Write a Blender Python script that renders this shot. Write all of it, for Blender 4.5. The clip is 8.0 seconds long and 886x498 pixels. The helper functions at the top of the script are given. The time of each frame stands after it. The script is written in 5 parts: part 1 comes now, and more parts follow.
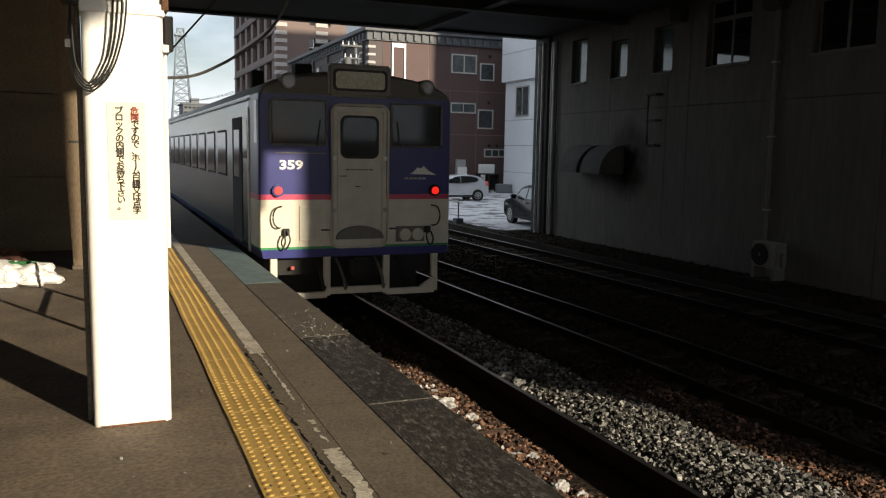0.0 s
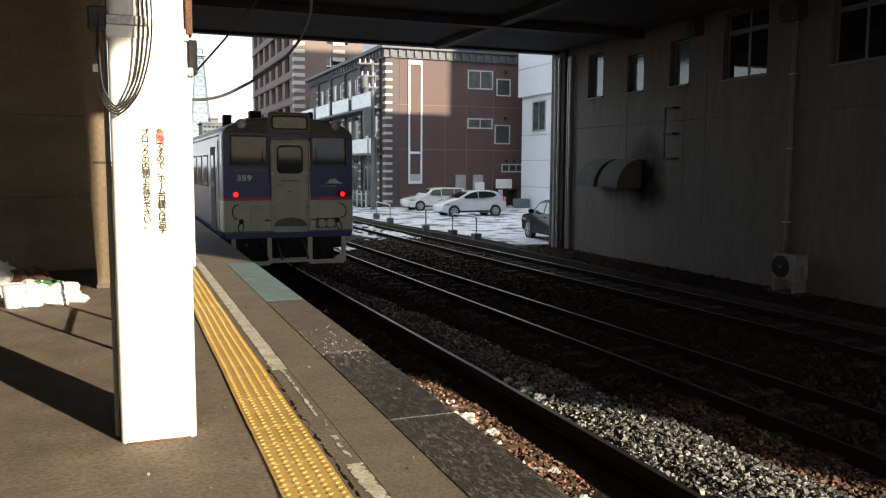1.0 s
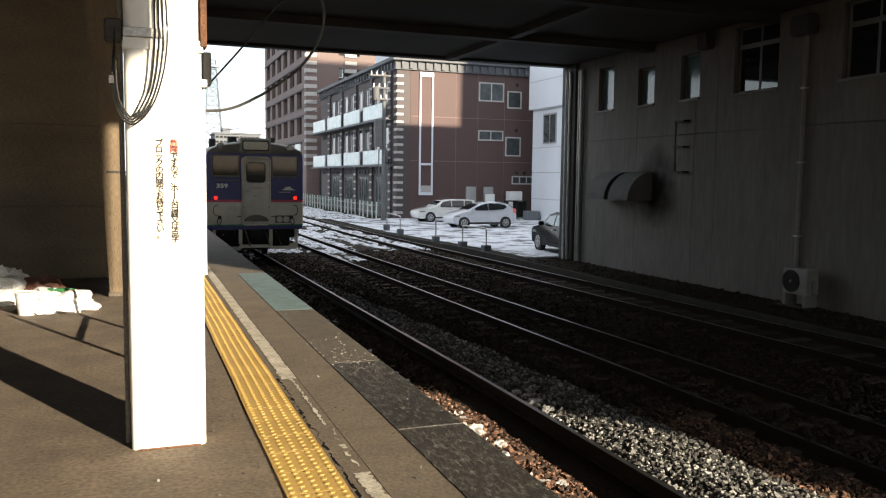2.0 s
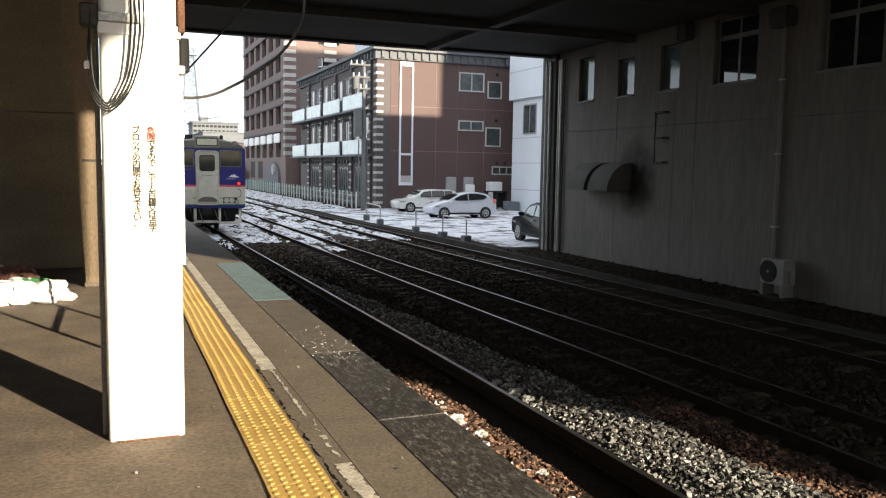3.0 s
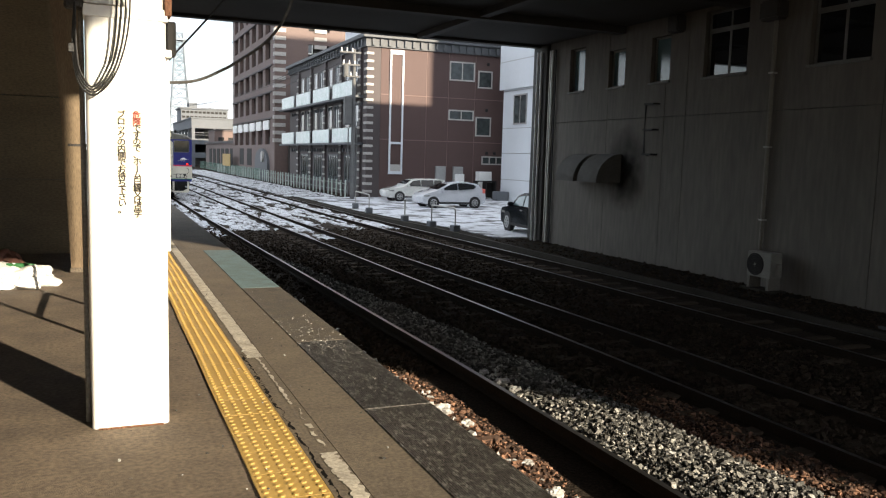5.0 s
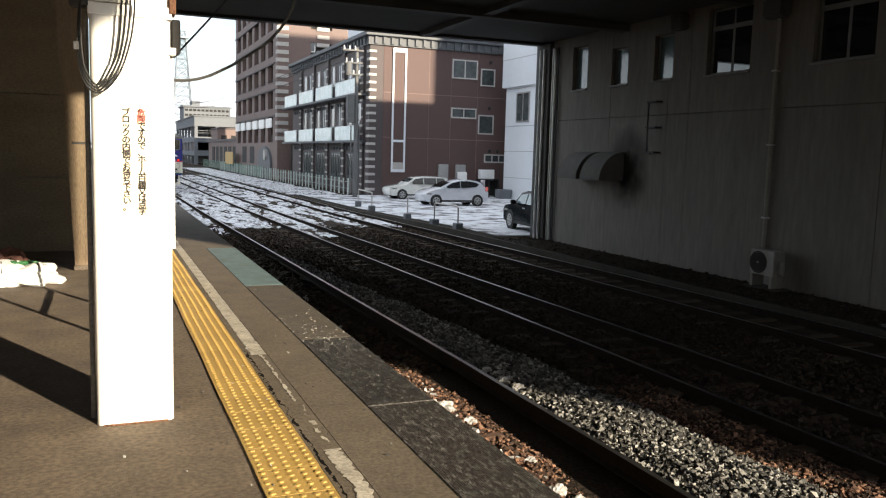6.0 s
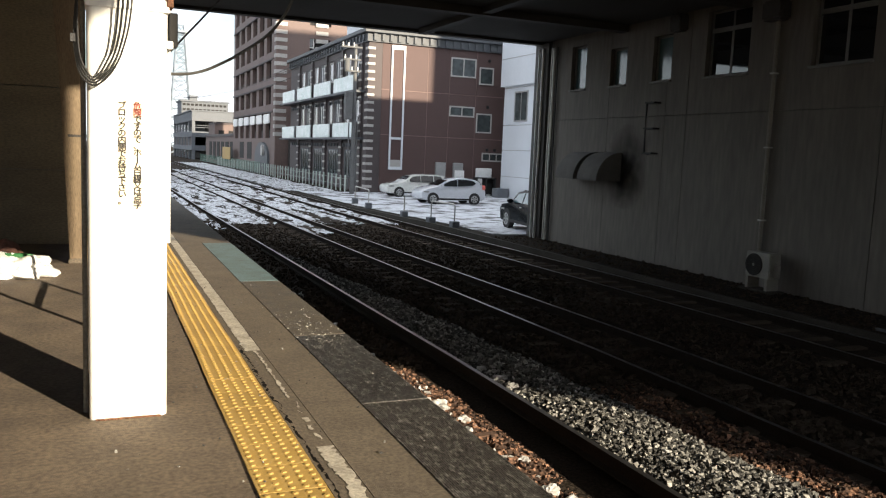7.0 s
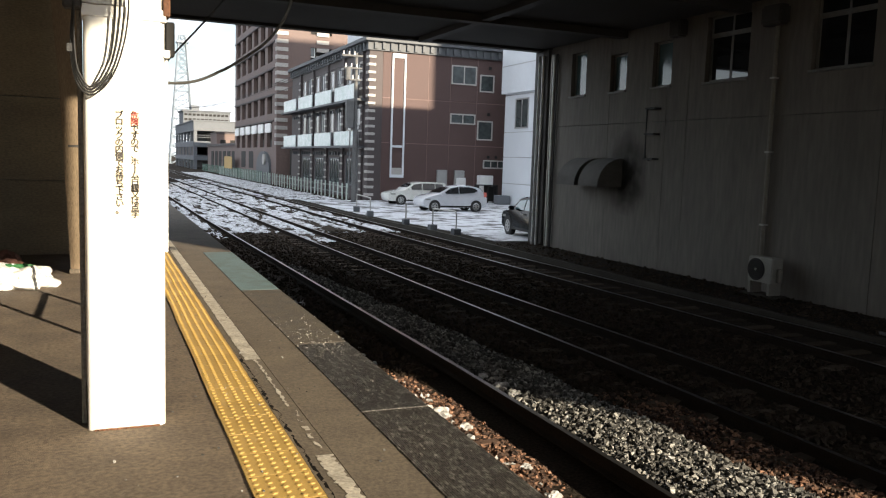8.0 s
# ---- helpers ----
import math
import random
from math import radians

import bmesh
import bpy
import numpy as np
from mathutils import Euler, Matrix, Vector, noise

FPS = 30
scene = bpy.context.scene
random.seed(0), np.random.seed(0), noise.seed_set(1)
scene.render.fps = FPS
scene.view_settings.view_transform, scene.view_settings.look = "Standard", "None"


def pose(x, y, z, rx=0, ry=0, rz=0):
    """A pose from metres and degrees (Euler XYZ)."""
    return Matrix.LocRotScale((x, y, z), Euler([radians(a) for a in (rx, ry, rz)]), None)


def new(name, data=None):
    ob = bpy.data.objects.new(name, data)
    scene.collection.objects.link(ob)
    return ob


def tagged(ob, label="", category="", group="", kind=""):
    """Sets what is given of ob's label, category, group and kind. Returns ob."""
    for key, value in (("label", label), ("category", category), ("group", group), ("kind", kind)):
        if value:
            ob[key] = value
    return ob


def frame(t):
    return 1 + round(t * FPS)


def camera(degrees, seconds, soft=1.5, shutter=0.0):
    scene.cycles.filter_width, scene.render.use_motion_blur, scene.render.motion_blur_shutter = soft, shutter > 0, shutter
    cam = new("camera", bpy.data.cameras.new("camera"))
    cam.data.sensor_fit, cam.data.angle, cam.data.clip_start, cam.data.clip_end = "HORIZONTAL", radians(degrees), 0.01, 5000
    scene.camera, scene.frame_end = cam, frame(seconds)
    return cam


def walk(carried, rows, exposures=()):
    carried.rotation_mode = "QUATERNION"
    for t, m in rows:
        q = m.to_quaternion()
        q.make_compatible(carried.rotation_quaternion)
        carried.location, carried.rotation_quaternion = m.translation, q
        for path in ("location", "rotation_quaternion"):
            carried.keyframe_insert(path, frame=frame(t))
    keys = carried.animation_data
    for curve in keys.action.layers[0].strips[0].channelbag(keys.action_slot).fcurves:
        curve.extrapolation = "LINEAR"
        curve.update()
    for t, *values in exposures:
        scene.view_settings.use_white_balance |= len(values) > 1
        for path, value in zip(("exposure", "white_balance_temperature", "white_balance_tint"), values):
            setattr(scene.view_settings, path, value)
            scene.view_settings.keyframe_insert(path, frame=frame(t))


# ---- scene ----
cam = camera(57.0, 8.0, soft=1.2)
PATH = [
    (0.00, pose(0.033, 0.041, 1.501, 83.163, -0.993, -22.481)),
    (0.50, pose(0.023, 0.034, 1.506, 83.224, -0.497, -22.064)),
    (0.80, pose(0.011, 0.014, 1.508, 83.310, -0.395, -21.752)),
    (1.00, pose(0.005, -0.001, 1.510, 84.230, -0.298, -21.284)),
    (1.20, pose(0.001, -0.020, 1.512, 85.315, -0.352, -20.567)),
    (1.50, pose(-0.005, -0.040, 1.514, 86.215, -0.499, -20.227)),
    (1.70, pose(-0.004, -0.040, 1.513, 85.746, -0.558, -20.199)),
    (2.80, pose(-0.003, -0.012, 1.505, 84.412, -0.862, -22.073)),
    (3.00, pose(-0.003, -0.007, 1.504, 84.376, -0.896, -21.954)),
    (3.50, pose(0.003, 0.000, 1.500, 83.799, -1.193, -21.998)),
    (4.00, pose(0.010, 0.011, 1.499, 83.626, -1.193, -22.096)),
    (4.50, pose(0.011, 0.020, 1.501, 83.651, -1.590, -22.685)),
    (4.70, pose(0.011, 0.018, 1.501, 83.662, -1.597, -22.696)),
    (6.00, pose(0.001, 0.003, 1.499, 83.510, -1.590, -22.488)),
    (6.50, pose(-0.003, 0.008, 1.498, 83.394, -1.788, -22.564)),
    (7.00, pose(0.008, 0.015, 1.497, 83.388, -2.384, -22.661)),
    (7.50, pose(0.027, 0.013, 1.492, 83.682, -1.888, -22.732)),
    (8.00, pose(0.032, 0.019, 1.492, 83.912, -1.889, -22.547)),
]
walk(cam, PATH, exposures=((0.0, 0.58), (0.3, 0.90), (0.7, 1.22), (1.0, 1.36), (1.7, 1.42), (3.0, 1.57), (4.0, 1.41), (8.0, 1.33)))

# ---- light ----
SUN_WAY = Vector((-0.43, 0.90, -0.30)).normalized()
sun = new("sun", bpy.data.lights.new("sun", "SUN"))
sun.data.energy, sun.data.angle, sun.data.color = 5.0, radians(0.6), (1.0, 0.86, 0.66)
sun.rotation_euler = SUN_WAY.to_track_quat("-Z", "Y").to_euler()
world = bpy.data.worlds.new("sky")
scene.world = world
world.use_nodes = True
wn, wl = world.node_tree.nodes, world.node_tree.links
sky = wn.new("ShaderNodeTexSky")
sky.sky_type, sky.sun_disc = "NISHITA", False
sky.sun_elevation, sky.sun_rotation = radians(16.7), radians(154.5)
coord = wn.new("ShaderNodeTexCoord")
cloud = wn.new("ShaderNodeTexNoise")
cloud.inputs["Scale"].default_value, cloud.inputs["Detail"].default_value = 2.6, 6.0
wmap = wn.new("ShaderNodeMapping")
wmap.inputs["Scale"].default_value = (1.0, 1.0, 2.5)
ramp = wn.new("ShaderNodeValToRGB")
ramp.color_ramp.elements[0].position, ramp.color_ramp.elements[1].position = 0.33, 0.58
mix = wn.new("ShaderNodeMix")
mix.data_type = "RGBA"
mix.inputs["B"].default_value = (12.2, 13.0, 14.2, 1)
wl.new(coord.outputs["Generated"], wmap.inputs["Vector"])
wl.new(wmap.outputs["Vector"], cloud.inputs["Vector"])
wl.new(cloud.outputs["Fac"], ramp.inputs["Fac"])
wl.new(ramp.outputs["Color"], mix.inputs["Factor"])
wl.new(sky.outputs["Color"], mix.inputs["A"])
wl.new(mix.outputs["Result"], wn["Background"].inputs["Color"])
wn["Background"].inputs["Strength"].default_value = 0.06


# ---- materials ----
def material(name, color, rough=0.7, metal=0.0, grain=(60.0, 0.25), stain=(1.5, 0.3), bump=(80.0, 0.15), dark=None,
             spec=0.5, span=(0.35, 0.7), piece=0.0, stretch=(1, 1, 1), coat=0.0):
    """A surface with fine grain, broad stains and relief, in metres of the object's own space."""
    m = bpy.data.materials.new(name)
    m.use_nodes = True
    n, k = m.node_tree.nodes, m.node_tree.links
    p = n["Principled BSDF"]
    p.inputs["Roughness"].default_value, p.inputs["Metallic"].default_value = rough, metal
    p.inputs["Specular IOR Level"].default_value, p.inputs["Coat Weight"].default_value = spec, coat
    tc, mp = n.new("ShaderNodeTexCoord"), n.new("ShaderNodeMapping")
    mp.inputs["Scale"].default_value = stretch
    k.new(tc.outputs["Object"], mp.inputs["Vector"])
    fine, broad = n.new("ShaderNodeTexNoise"), n.new("ShaderNodeTexNoise")
    fine.inputs["Scale"].default_value, fine.inputs["Detail"].default_value = grain[0], 3.0
    broad.inputs["Scale"].default_value, broad.inputs["Detail"].default_value = stain[0], 6.0
    broad.inputs["Roughness"].default_value = 0.65
    for t in (fine, broad):
        k.new(mp.outputs["Vector"], t.inputs["Vector"])
    low = dark or tuple(c * 0.45 for c in color)
    a, b = n.new("ShaderNodeMix"), n.new("ShaderNodeMix")
    for x in (a, b):
        x.data_type = "RGBA"
    r1 = n.new("ShaderNodeMapRange")
    r1.inputs["From Min"].default_value, r1.inputs["From Max"].default_value = span
    r1.inputs["To Max"].default_value = stain[1]
    k.new(broad.outputs["Fac"], r1.inputs["Value"])
    k.new(r1.outputs["Result"], a.inputs["Factor"])
    a.inputs["A"].default_value, a.inputs["B"].default_value = (*color, 1), (*low, 1)
    r2 = n.new("ShaderNodeMapRange")
    r2.inputs["From Min"].default_value, r2.inputs["From Max"].default_value = 0.3, 0.7
    r2.inputs["To Min"].default_value, r2.inputs["To Max"].default_value = 1 - grain[1], 1 + grain[1]
    k.new(fine.outputs["Fac"], r2.inputs["Value"])
    b.blend_type = "MULTIPLY"
    b.inputs["Factor"].default_value = 1.0
    k.new(a.outputs["Result"], b.inputs["A"])
    k.new(r2.outputs["Result"], b.inputs["B"])
    last = b
    if piece:
        inf = n.new("ShaderNodeObjectInfo") if piece > 0 else n.new("ShaderNodeNewGeometry")
        r3 = n.new("ShaderNodeMapRange")
        r3.inputs["To Min"].default_value, r3.inputs["To Max"].default_value = 1 - abs(piece), 1 + abs(piece)
        pick = inf.outputs["Random" if piece > 0 else "Random Per Island"]
        if piece < -0.8:
            skew = n.new("ShaderNodeMath")
            skew.operation, skew.inputs[1].default_value = "POWER", 2.6
            k.new(pick, skew.inputs[0])
            pick, r3.inputs["To Min"].default_value, r3.inputs["To Max"].default_value = skew.outputs["Value"], 0.35, 3.4
        k.new(pick, r3.inputs["Value"])
        c = n.new("ShaderNodeMix")
        c.data_type, c.blend_type = "RGBA", "MULTIPLY"
        c.inputs["Factor"].default_value = 1.0
        k.new(b.outputs["Result"], c.inputs["A"])
        k.new(r3.outputs["Result"], c.inputs["B"])
        last = c
    k.new(last.outputs["Result"], p.inputs["Base Color"])
    if bump[1]:
        bt, bp = n.new("ShaderNodeTexNoise"), n.new("ShaderNodeBump")
        bt.inputs["Scale"].default_value, bt.inputs["Detail"].default_value = bump[0], 4.0
        bp.inputs["Strength"].default_value, bp.inputs["Distance"].default_value = bump[1], 0.02
        k.new(mp.outputs["Vector"], bt.inputs["Vector"])
        k.new(bt.outputs["Fac"], bp.inputs["Height"])
        k.new(bp.outputs["Normal"], p.inputs["Normal"])
    return m


def glow(name, color, strength):
    m = bpy.data.materials.new(name)
    m.use_nodes = True
    p = m.node_tree.nodes["Principled BSDF"]
    p.inputs["Base Color"].default_value = (*color, 1)
    p.inputs["Emission Color"].default_value, p.inputs["Emission Strength"].default_value = (*color, 1), strength
    return m


ASPHALT = material("platform_asphalt", (0.155, 0.118, 0.082), 0.85, grain=(38, 0.36), stain=(2.6, 0.95), bump=(140, 0.3), dark=(0.085, 0.066, 0.048))
CONCRETE = material("edge_concrete", (0.140, 0.113, 0.081), 0.85, grain=(55, 0.3), stain=(2.2, 0.75), bump=(200, 0.25), dark=(0.085, 0.068, 0.05))
# Pale blotches on both mats: scuffs, plus highlights put into the colour.
RUBBER = material("rubber_mat", (0.055, 0.049, 0.042), 0.6, grain=(60, 0.85), stain=(14.0, 1.0), bump=(150, 0.4), dark=(0.24, 0.23, 0.21), stretch=(2.6, 0.8, 1), span=(0.48, 0.72))
RUBBER_DARK = material("dark_rubber_mat", (0.043, 0.039, 0.034), 0.6, grain=(60, 0.85), stain=(12.0, 1.0), bump=(150, 0.4), dark=(0.17, 0.163, 0.15), stretch=(2.2, 0.8, 1), span=(0.48, 0.70))
DIRTY_MAT = material("dirty_mat", (0.100, 0.082, 0.060), 0.8, grain=(110, 0.5), stain=(6.0, 0.95), bump=(150, 0.3), dark=(0.06, 0.053, 0.045))
TEAL = material("teal_mat", (0.125, 0.195, 0.21), 0.75, grain=(90, 0.25), stain=(5.0, 0.8), bump=(150, 0.2), dark=(0.08, 0.105, 0.105))
YELLOW = material("tactile_yellow", (0.44, 0.288, 0.080), 0.6, grain=(120, 0.12), stain=(4.0, 0.35), bump=(200, 0.1), dark=(0.29, 0.17, 0.05), piece=0.09)
WHITE_LINE = material("worn_white_paint", (0.52, 0.48, 0.40), 0.8, grain=(60, 0.3), stain=(6.0, 0.7), bump=(200, 0.2), dark=(0.18, 0.155, 0.12))
POST_WHITE = material("post_white_paint", (0.80, 0.79, 0.74), 0.45, grain=(20, 0.03), stain=(3.0, 0.15), bump=(60, 0.04), dark=(0.6, 0.56, 0.47))
RUST = material("rust", (0.15, 0.068, 0.035), 0.9, grain=(90, 0.4), stain=(9, 0.7), bump=(120, 0.4))
WALL = material("wall_render", (0.146, 0.133, 0.115), 0.85, grain=(11, 0.14), stain=(1.1, 0.55), bump=(50, 0.15), dark=(0.092, 0.086, 0.076), stretch=(1, 1, 0.16))
JOINT = material("wall_joint", (0.10, 0.095, 0.085), 0.9)
CRACK_BLACK = material("crack_shade", (0.007, 0.006, 0.005), 0.95, spec=0.1)
DARK_STEEL = material("dark_steel", (0.055, 0.051, 0.046), 0.7, 0.3, stain=(2.0, 0.5))
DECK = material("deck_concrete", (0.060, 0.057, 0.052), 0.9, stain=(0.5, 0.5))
LEFT_WALL = material("stained_board_wall", (0.175, 0.143, 0.092), 0.85, stain=(0.8, 0.7), dark=(0.06, 0.052, 0.04), stretch=(0.4, 1, 1))
BROWN_POST = material("old_timber", (0.19, 0.142, 0.087), 0.85, grain=(40, 0.3), stain=(2.5, 0.7), bump=(60, 0.3), stretch=(3, 3, 0.4), dark=(0.12, 0.08, 0.05))
LEDGE_DIRT = material("dark_ledge_dirt", (0.032, 0.027, 0.022), 0.95, grain=(30, 0.6), stain=(1.4, 0.8), bump=(26, 0.9), dark=(0.012, 0.010, 0.008), spec=0.05)
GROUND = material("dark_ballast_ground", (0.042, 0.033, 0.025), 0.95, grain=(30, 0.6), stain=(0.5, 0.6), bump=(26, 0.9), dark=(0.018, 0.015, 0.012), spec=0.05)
SNOWY = material("trodden_snow", (0.55, 0.56, 0.585), 0.7, grain=(8, 0.15), stain=(1.1, 1.0), bump=(10, 0.6), dark=(0.07, 0.065, 0.06), stretch=(0.8, 0.7, 1), span=(0.50, 0.60))
DIRTY_SNOW = material("dirty_track_snow", (0.58, 0.59, 0.61), 0.7, grain=(25, 0.4), stain=(4.5, 1.0), bump=(14, 0.6), dark=(0.07, 0.06, 0.05), stretch=(1.2, 0.5, 1), span=(0.46, 0.64))
SNOW = material("snow", (0.50, 0.50, 0.49), 0.7, grain=(40, 0.3), stain=(9, 0.9), bump=(20, 0.4), dark=(0.15, 0.14, 0.12))
STONE_PALE = material("pale_ballast", (0.120, 0.117, 0.106), 0.9, grain=(90, 0.25), stain=(14, 0.4), bump=(120, 0.3), piece=-0.9)
PALE_GRIT = material("pale_chips", (0.17, 0.163, 0.148), 0.9, piece=-0.9)
STONE_RED = material("rusty_ballast", (0.100, 0.054, 0.033), 0.95, grain=(90, 0.3), stain=(14, 0.5), bump=(120, 0.3), piece=-0.9)
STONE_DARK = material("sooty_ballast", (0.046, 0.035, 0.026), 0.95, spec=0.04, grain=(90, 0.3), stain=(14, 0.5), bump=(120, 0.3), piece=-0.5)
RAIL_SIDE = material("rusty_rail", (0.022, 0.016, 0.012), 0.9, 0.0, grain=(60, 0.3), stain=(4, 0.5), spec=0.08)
RAIL_TOP = material("polished_rail_head", (0.22, 0.22, 0.22), 0.42, 1.0, grain=(60, 0.1), stain=(6, 0.3), bump=(80, 0.03))
SLEEPER = material("weathered_sleeper", (0.078, 0.060, 0.044), 0.9, spec=0.1, grain=(50, 0.3), stain=(3, 0.6), bump=(60, 0.4), piece=0.35, stretch=(0.4, 3, 3))
GALV = material("galvanised_pipe", (0.45, 0.44, 0.41), 0.45, 0.7, stain=(3, 0.5))
ALU = material("aluminium_frame", (0.42, 0.42, 0.41), 0.45, 0.6, stain=(3, 0.3))
GLASS = material("dark_window_glass", (0.012, 0.014, 0.016), 0.05, 0.0, grain=(5, 0.1), stain=(1, 0.2), bump=(1.5, 0.004), spec=0.5)
# The pale teal base partly stands in for sky reflected in the panes.
PALE_PANE = material("pale_pane_glass", (0.09, 0.155, 0.165), 0.12, grain=(5, 0.1), stain=(2.0, 0.4), bump=(30, 0.01), spec=0.8)
REFLECTING = material("reflecting_glass", (0.012, 0.014, 0.016), 0.03, grain=(5, 0.1), stain=(1, 0.2), bump=(1.5, 0.003), spec=1.0)
# Grey base stands in for curtains and for sky reflected in the glass.
FACADE_GLASS = material("facade_glass", (0.062, 0.074, 0.074), 0.08, grain=(3, 0.3), stain=(1.2, 0.8), bump=(2, 0.01), spec=0.8)
BRICK_PALE = material("pale_mortar", (0.20, 0.135, 0.12), 0.8)
POLE_GREY = material("weathered_pole", (0.13, 0.13, 0.128), 0.8, stain=(2, 0.4))
KERB = material("dirty_kerb", (0.062, 0.057, 0.048), 0.9, spec=0.1, stain=(1.2, 0.7))
BLACK = material("black_cable", (0.012, 0.012, 0.012), 0.6)
# Black cable lifted to grey: the sunlight on it is put into the colour.
GREY_CABLE = material("sunlit_grey_cable", (0.075, 0.072, 0.066), 0.7)
CREAM = material("train_cream", (0.68, 0.64, 0.52), 0.35, grain=(30, 0.04), stain=(2.2, 0.4), bump=(30, 0.02), dark=(0.40, 0.36, 0.27))
DOOR_CREAM = material("train_door_grey", (0.64, 0.61, 0.50), 0.4, grain=(30, 0.04), stain=(2.2, 0.4), bump=(30, 0.02))
BLUE = material("train_blue", (0.018, 0.022, 0.17), 0.35, grain=(30, 0.05), stain=(3, 0.4), bump=(20, 0.01), dark=(0.010, 0.012, 0.08))
PINK = material("train_pink_stripe", (0.60, 0.05, 0.12), 0.35, stain=(5, 0.2))
GREEN = material("train_green_stripe", (0.03, 0.24, 0.07), 0.35, stain=(5, 0.2))
ROOF_GREY = material("train_roof_grey", (0.16, 0.15, 0.12), 0.55, stain=(2, 0.5))
SIDE = material("train_side_silver", (0.075, 0.080, 0.088), 0.22, 0.0, grain=(20, 0.04), stain=(1.5, 0.3), bump=(3, 0.02))
SIDE_GLASS = material("side_window_glass", (0.012, 0.013, 0.014), 0.12, spec=0.2, bump=(1.5, 0.004))
CAB_GLASS = material("cab_glass", (0.035, 0.042, 0.040), 0.06, grain=(5, 0.2), stain=(1.5, 0.6), bump=(1.2, 0.01), spec=0.25)
BOX_GREY = material("destination_box_grey", (0.24, 0.235, 0.195), 0.5, stain=(3, 0.4))
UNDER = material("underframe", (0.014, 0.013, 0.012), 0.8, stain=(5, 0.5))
TAIL_RED = glow("tail_lamp_red", (1.0, 0.018, 0.012), 0.7)
LENS = material("lamp_lens", (0.24, 0.24, 0.22), 0.1, spec=0.8)
DEST = material("destination_film", (0.62, 0.60, 0.44), 0.3, stain=(12, 0.4))
WHITE = material("white_enamel", (0.78, 0.78, 0.76), 0.4, stain=(3, 0.15))
BRICK = material("brown_tile_cladding", (0.086, 0.050, 0.045), 0.7, grain=(20, 0.12), stain=(0.25, 0.25), bump=(12, 0.12))
GREY_TILE = material("grey_tile", (0.074, 0.059, 0.058), 0.7, grain=(20, 0.1), stain=(0.3, 0.3))
TALL_BROWN = material("tower_brown_tile", (0.155, 0.108, 0.095), 0.7, grain=(8, 0.1), stain=(0.2, 0.2))
PALE_STONE = material("pale_quoin", (0.42, 0.40, 0.375), 0.7, stain=(1, 0.2))
SLATE = material("cornice_slate", (0.082, 0.088, 0.096), 0.6, stain=(1, 0.2))
PANEL = material("pale_balcony_panel", (0.60, 0.66, 0.66), 0.25, stain=(1.4, 0.7), dark=(0.33, 0.46, 0.42))
WHITE_WALL = material("white_siding", (0.66, 0.69, 0.72), 0.6, grain=(10, 0.03), stain=(0.4, 0.12))
FAR_CONCRETE = material("far_concrete", (0.135, 0.145, 0.158), 0.8, stain=(0.2, 0.2))
FENCE_GREEN = material("fence_green", (0.48, 0.55, 0.50), 0.6, stain=(1.0, 0.3))
FENCE_DARK = material("fence_mesh_green", (0.10, 0.20, 0.15), 0.6, stain=(1.0, 0.3))
TOWER_PAINT = material("lattice_paint", (0.22, 0.26, 0.30), 0.6)
CAR_WHITE = material("car_white", (0.64, 0.64, 0.60), 0.2, stain=(1, 0.1), bump=(5, 0), coat=0.6)
CAR_SILVER = material("car_silver", (0.56, 0.575, 0.605), 0.25, 0.1, stain=(1, 0.1), bump=(5, 0), coat=0.6)
CAR_BLACK = material("car_black", (0.006, 0.009, 0.011), 0.12, 0.0, bump=(5, 0), spec=0.1)
PIPE_DULL = material("dull_pipe", (0.20, 0.185, 0.155), 0.7, stain=(2, 0.4))
FRAME_DULL = material("dull_window_frame", (0.16, 0.155, 0.145), 0.6, stain=(3, 0.4))
HOOD = material("dull_hood_sheet", (0.10, 0.095, 0.086), 0.85, grain=(30, 0.1), stain=(3, 0.5), bump=(20, 0.05))
BEIGE = material("beige_casing", (0.23, 0.22, 0.19), 0.5, stain=(4, 0.4))
TYRE = material("tyre", (0.02, 0.02, 0.02), 0.85)
BAG_WHITE = material("plastic_bag", (0.75, 0.75, 0.73), 0.4, stain=(6, 0.3), bump=(14, 0.6))
BAG_GREEN = material("green_print", (0.03, 0.13, 0.045), 0.5)
BAG_BROWN = material("brown_bag", (0.16, 0.07, 0.05), 0.7, stain=(6, 0.4))
SIGN_PAPER = material("yellowed_sign", (0.79, 0.71, 0.53), 0.5, grain=(30, 0.04), stain=(5, 0.2), dark=(0.6, 0.5, 0.3))
INK = material("faded_ink", (0.085, 0.078, 0.072), 0.6)
INK_RED = material("red_ink", (0.70, 0.14, 0.11), 0.6)


# ---- building blocks ----
def box(bm, x0, x1, y0, y1, z0, z1, bevel=0.0, seg=1):
    """An upright box, its edges rounded by bevel metres."""
    g = bmesh.ops.create_cube(bm, size=1.0, matrix=Matrix.Translation(((x0 + x1) / 2, (y0 + y1) / 2, (z0 + z1) / 2))
                              @ Matrix.Diagonal((abs(x1 - x0), abs(y1 - y0), abs(z1 - z0), 1)))
    if bevel:
        edges = {e for v in g["verts"] for e in v.link_edges}
        bmesh.ops.bevel(bm, geom=list(edges), offset=bevel, segments=seg, affect="EDGES", clamp_overlap=True)
    return bm


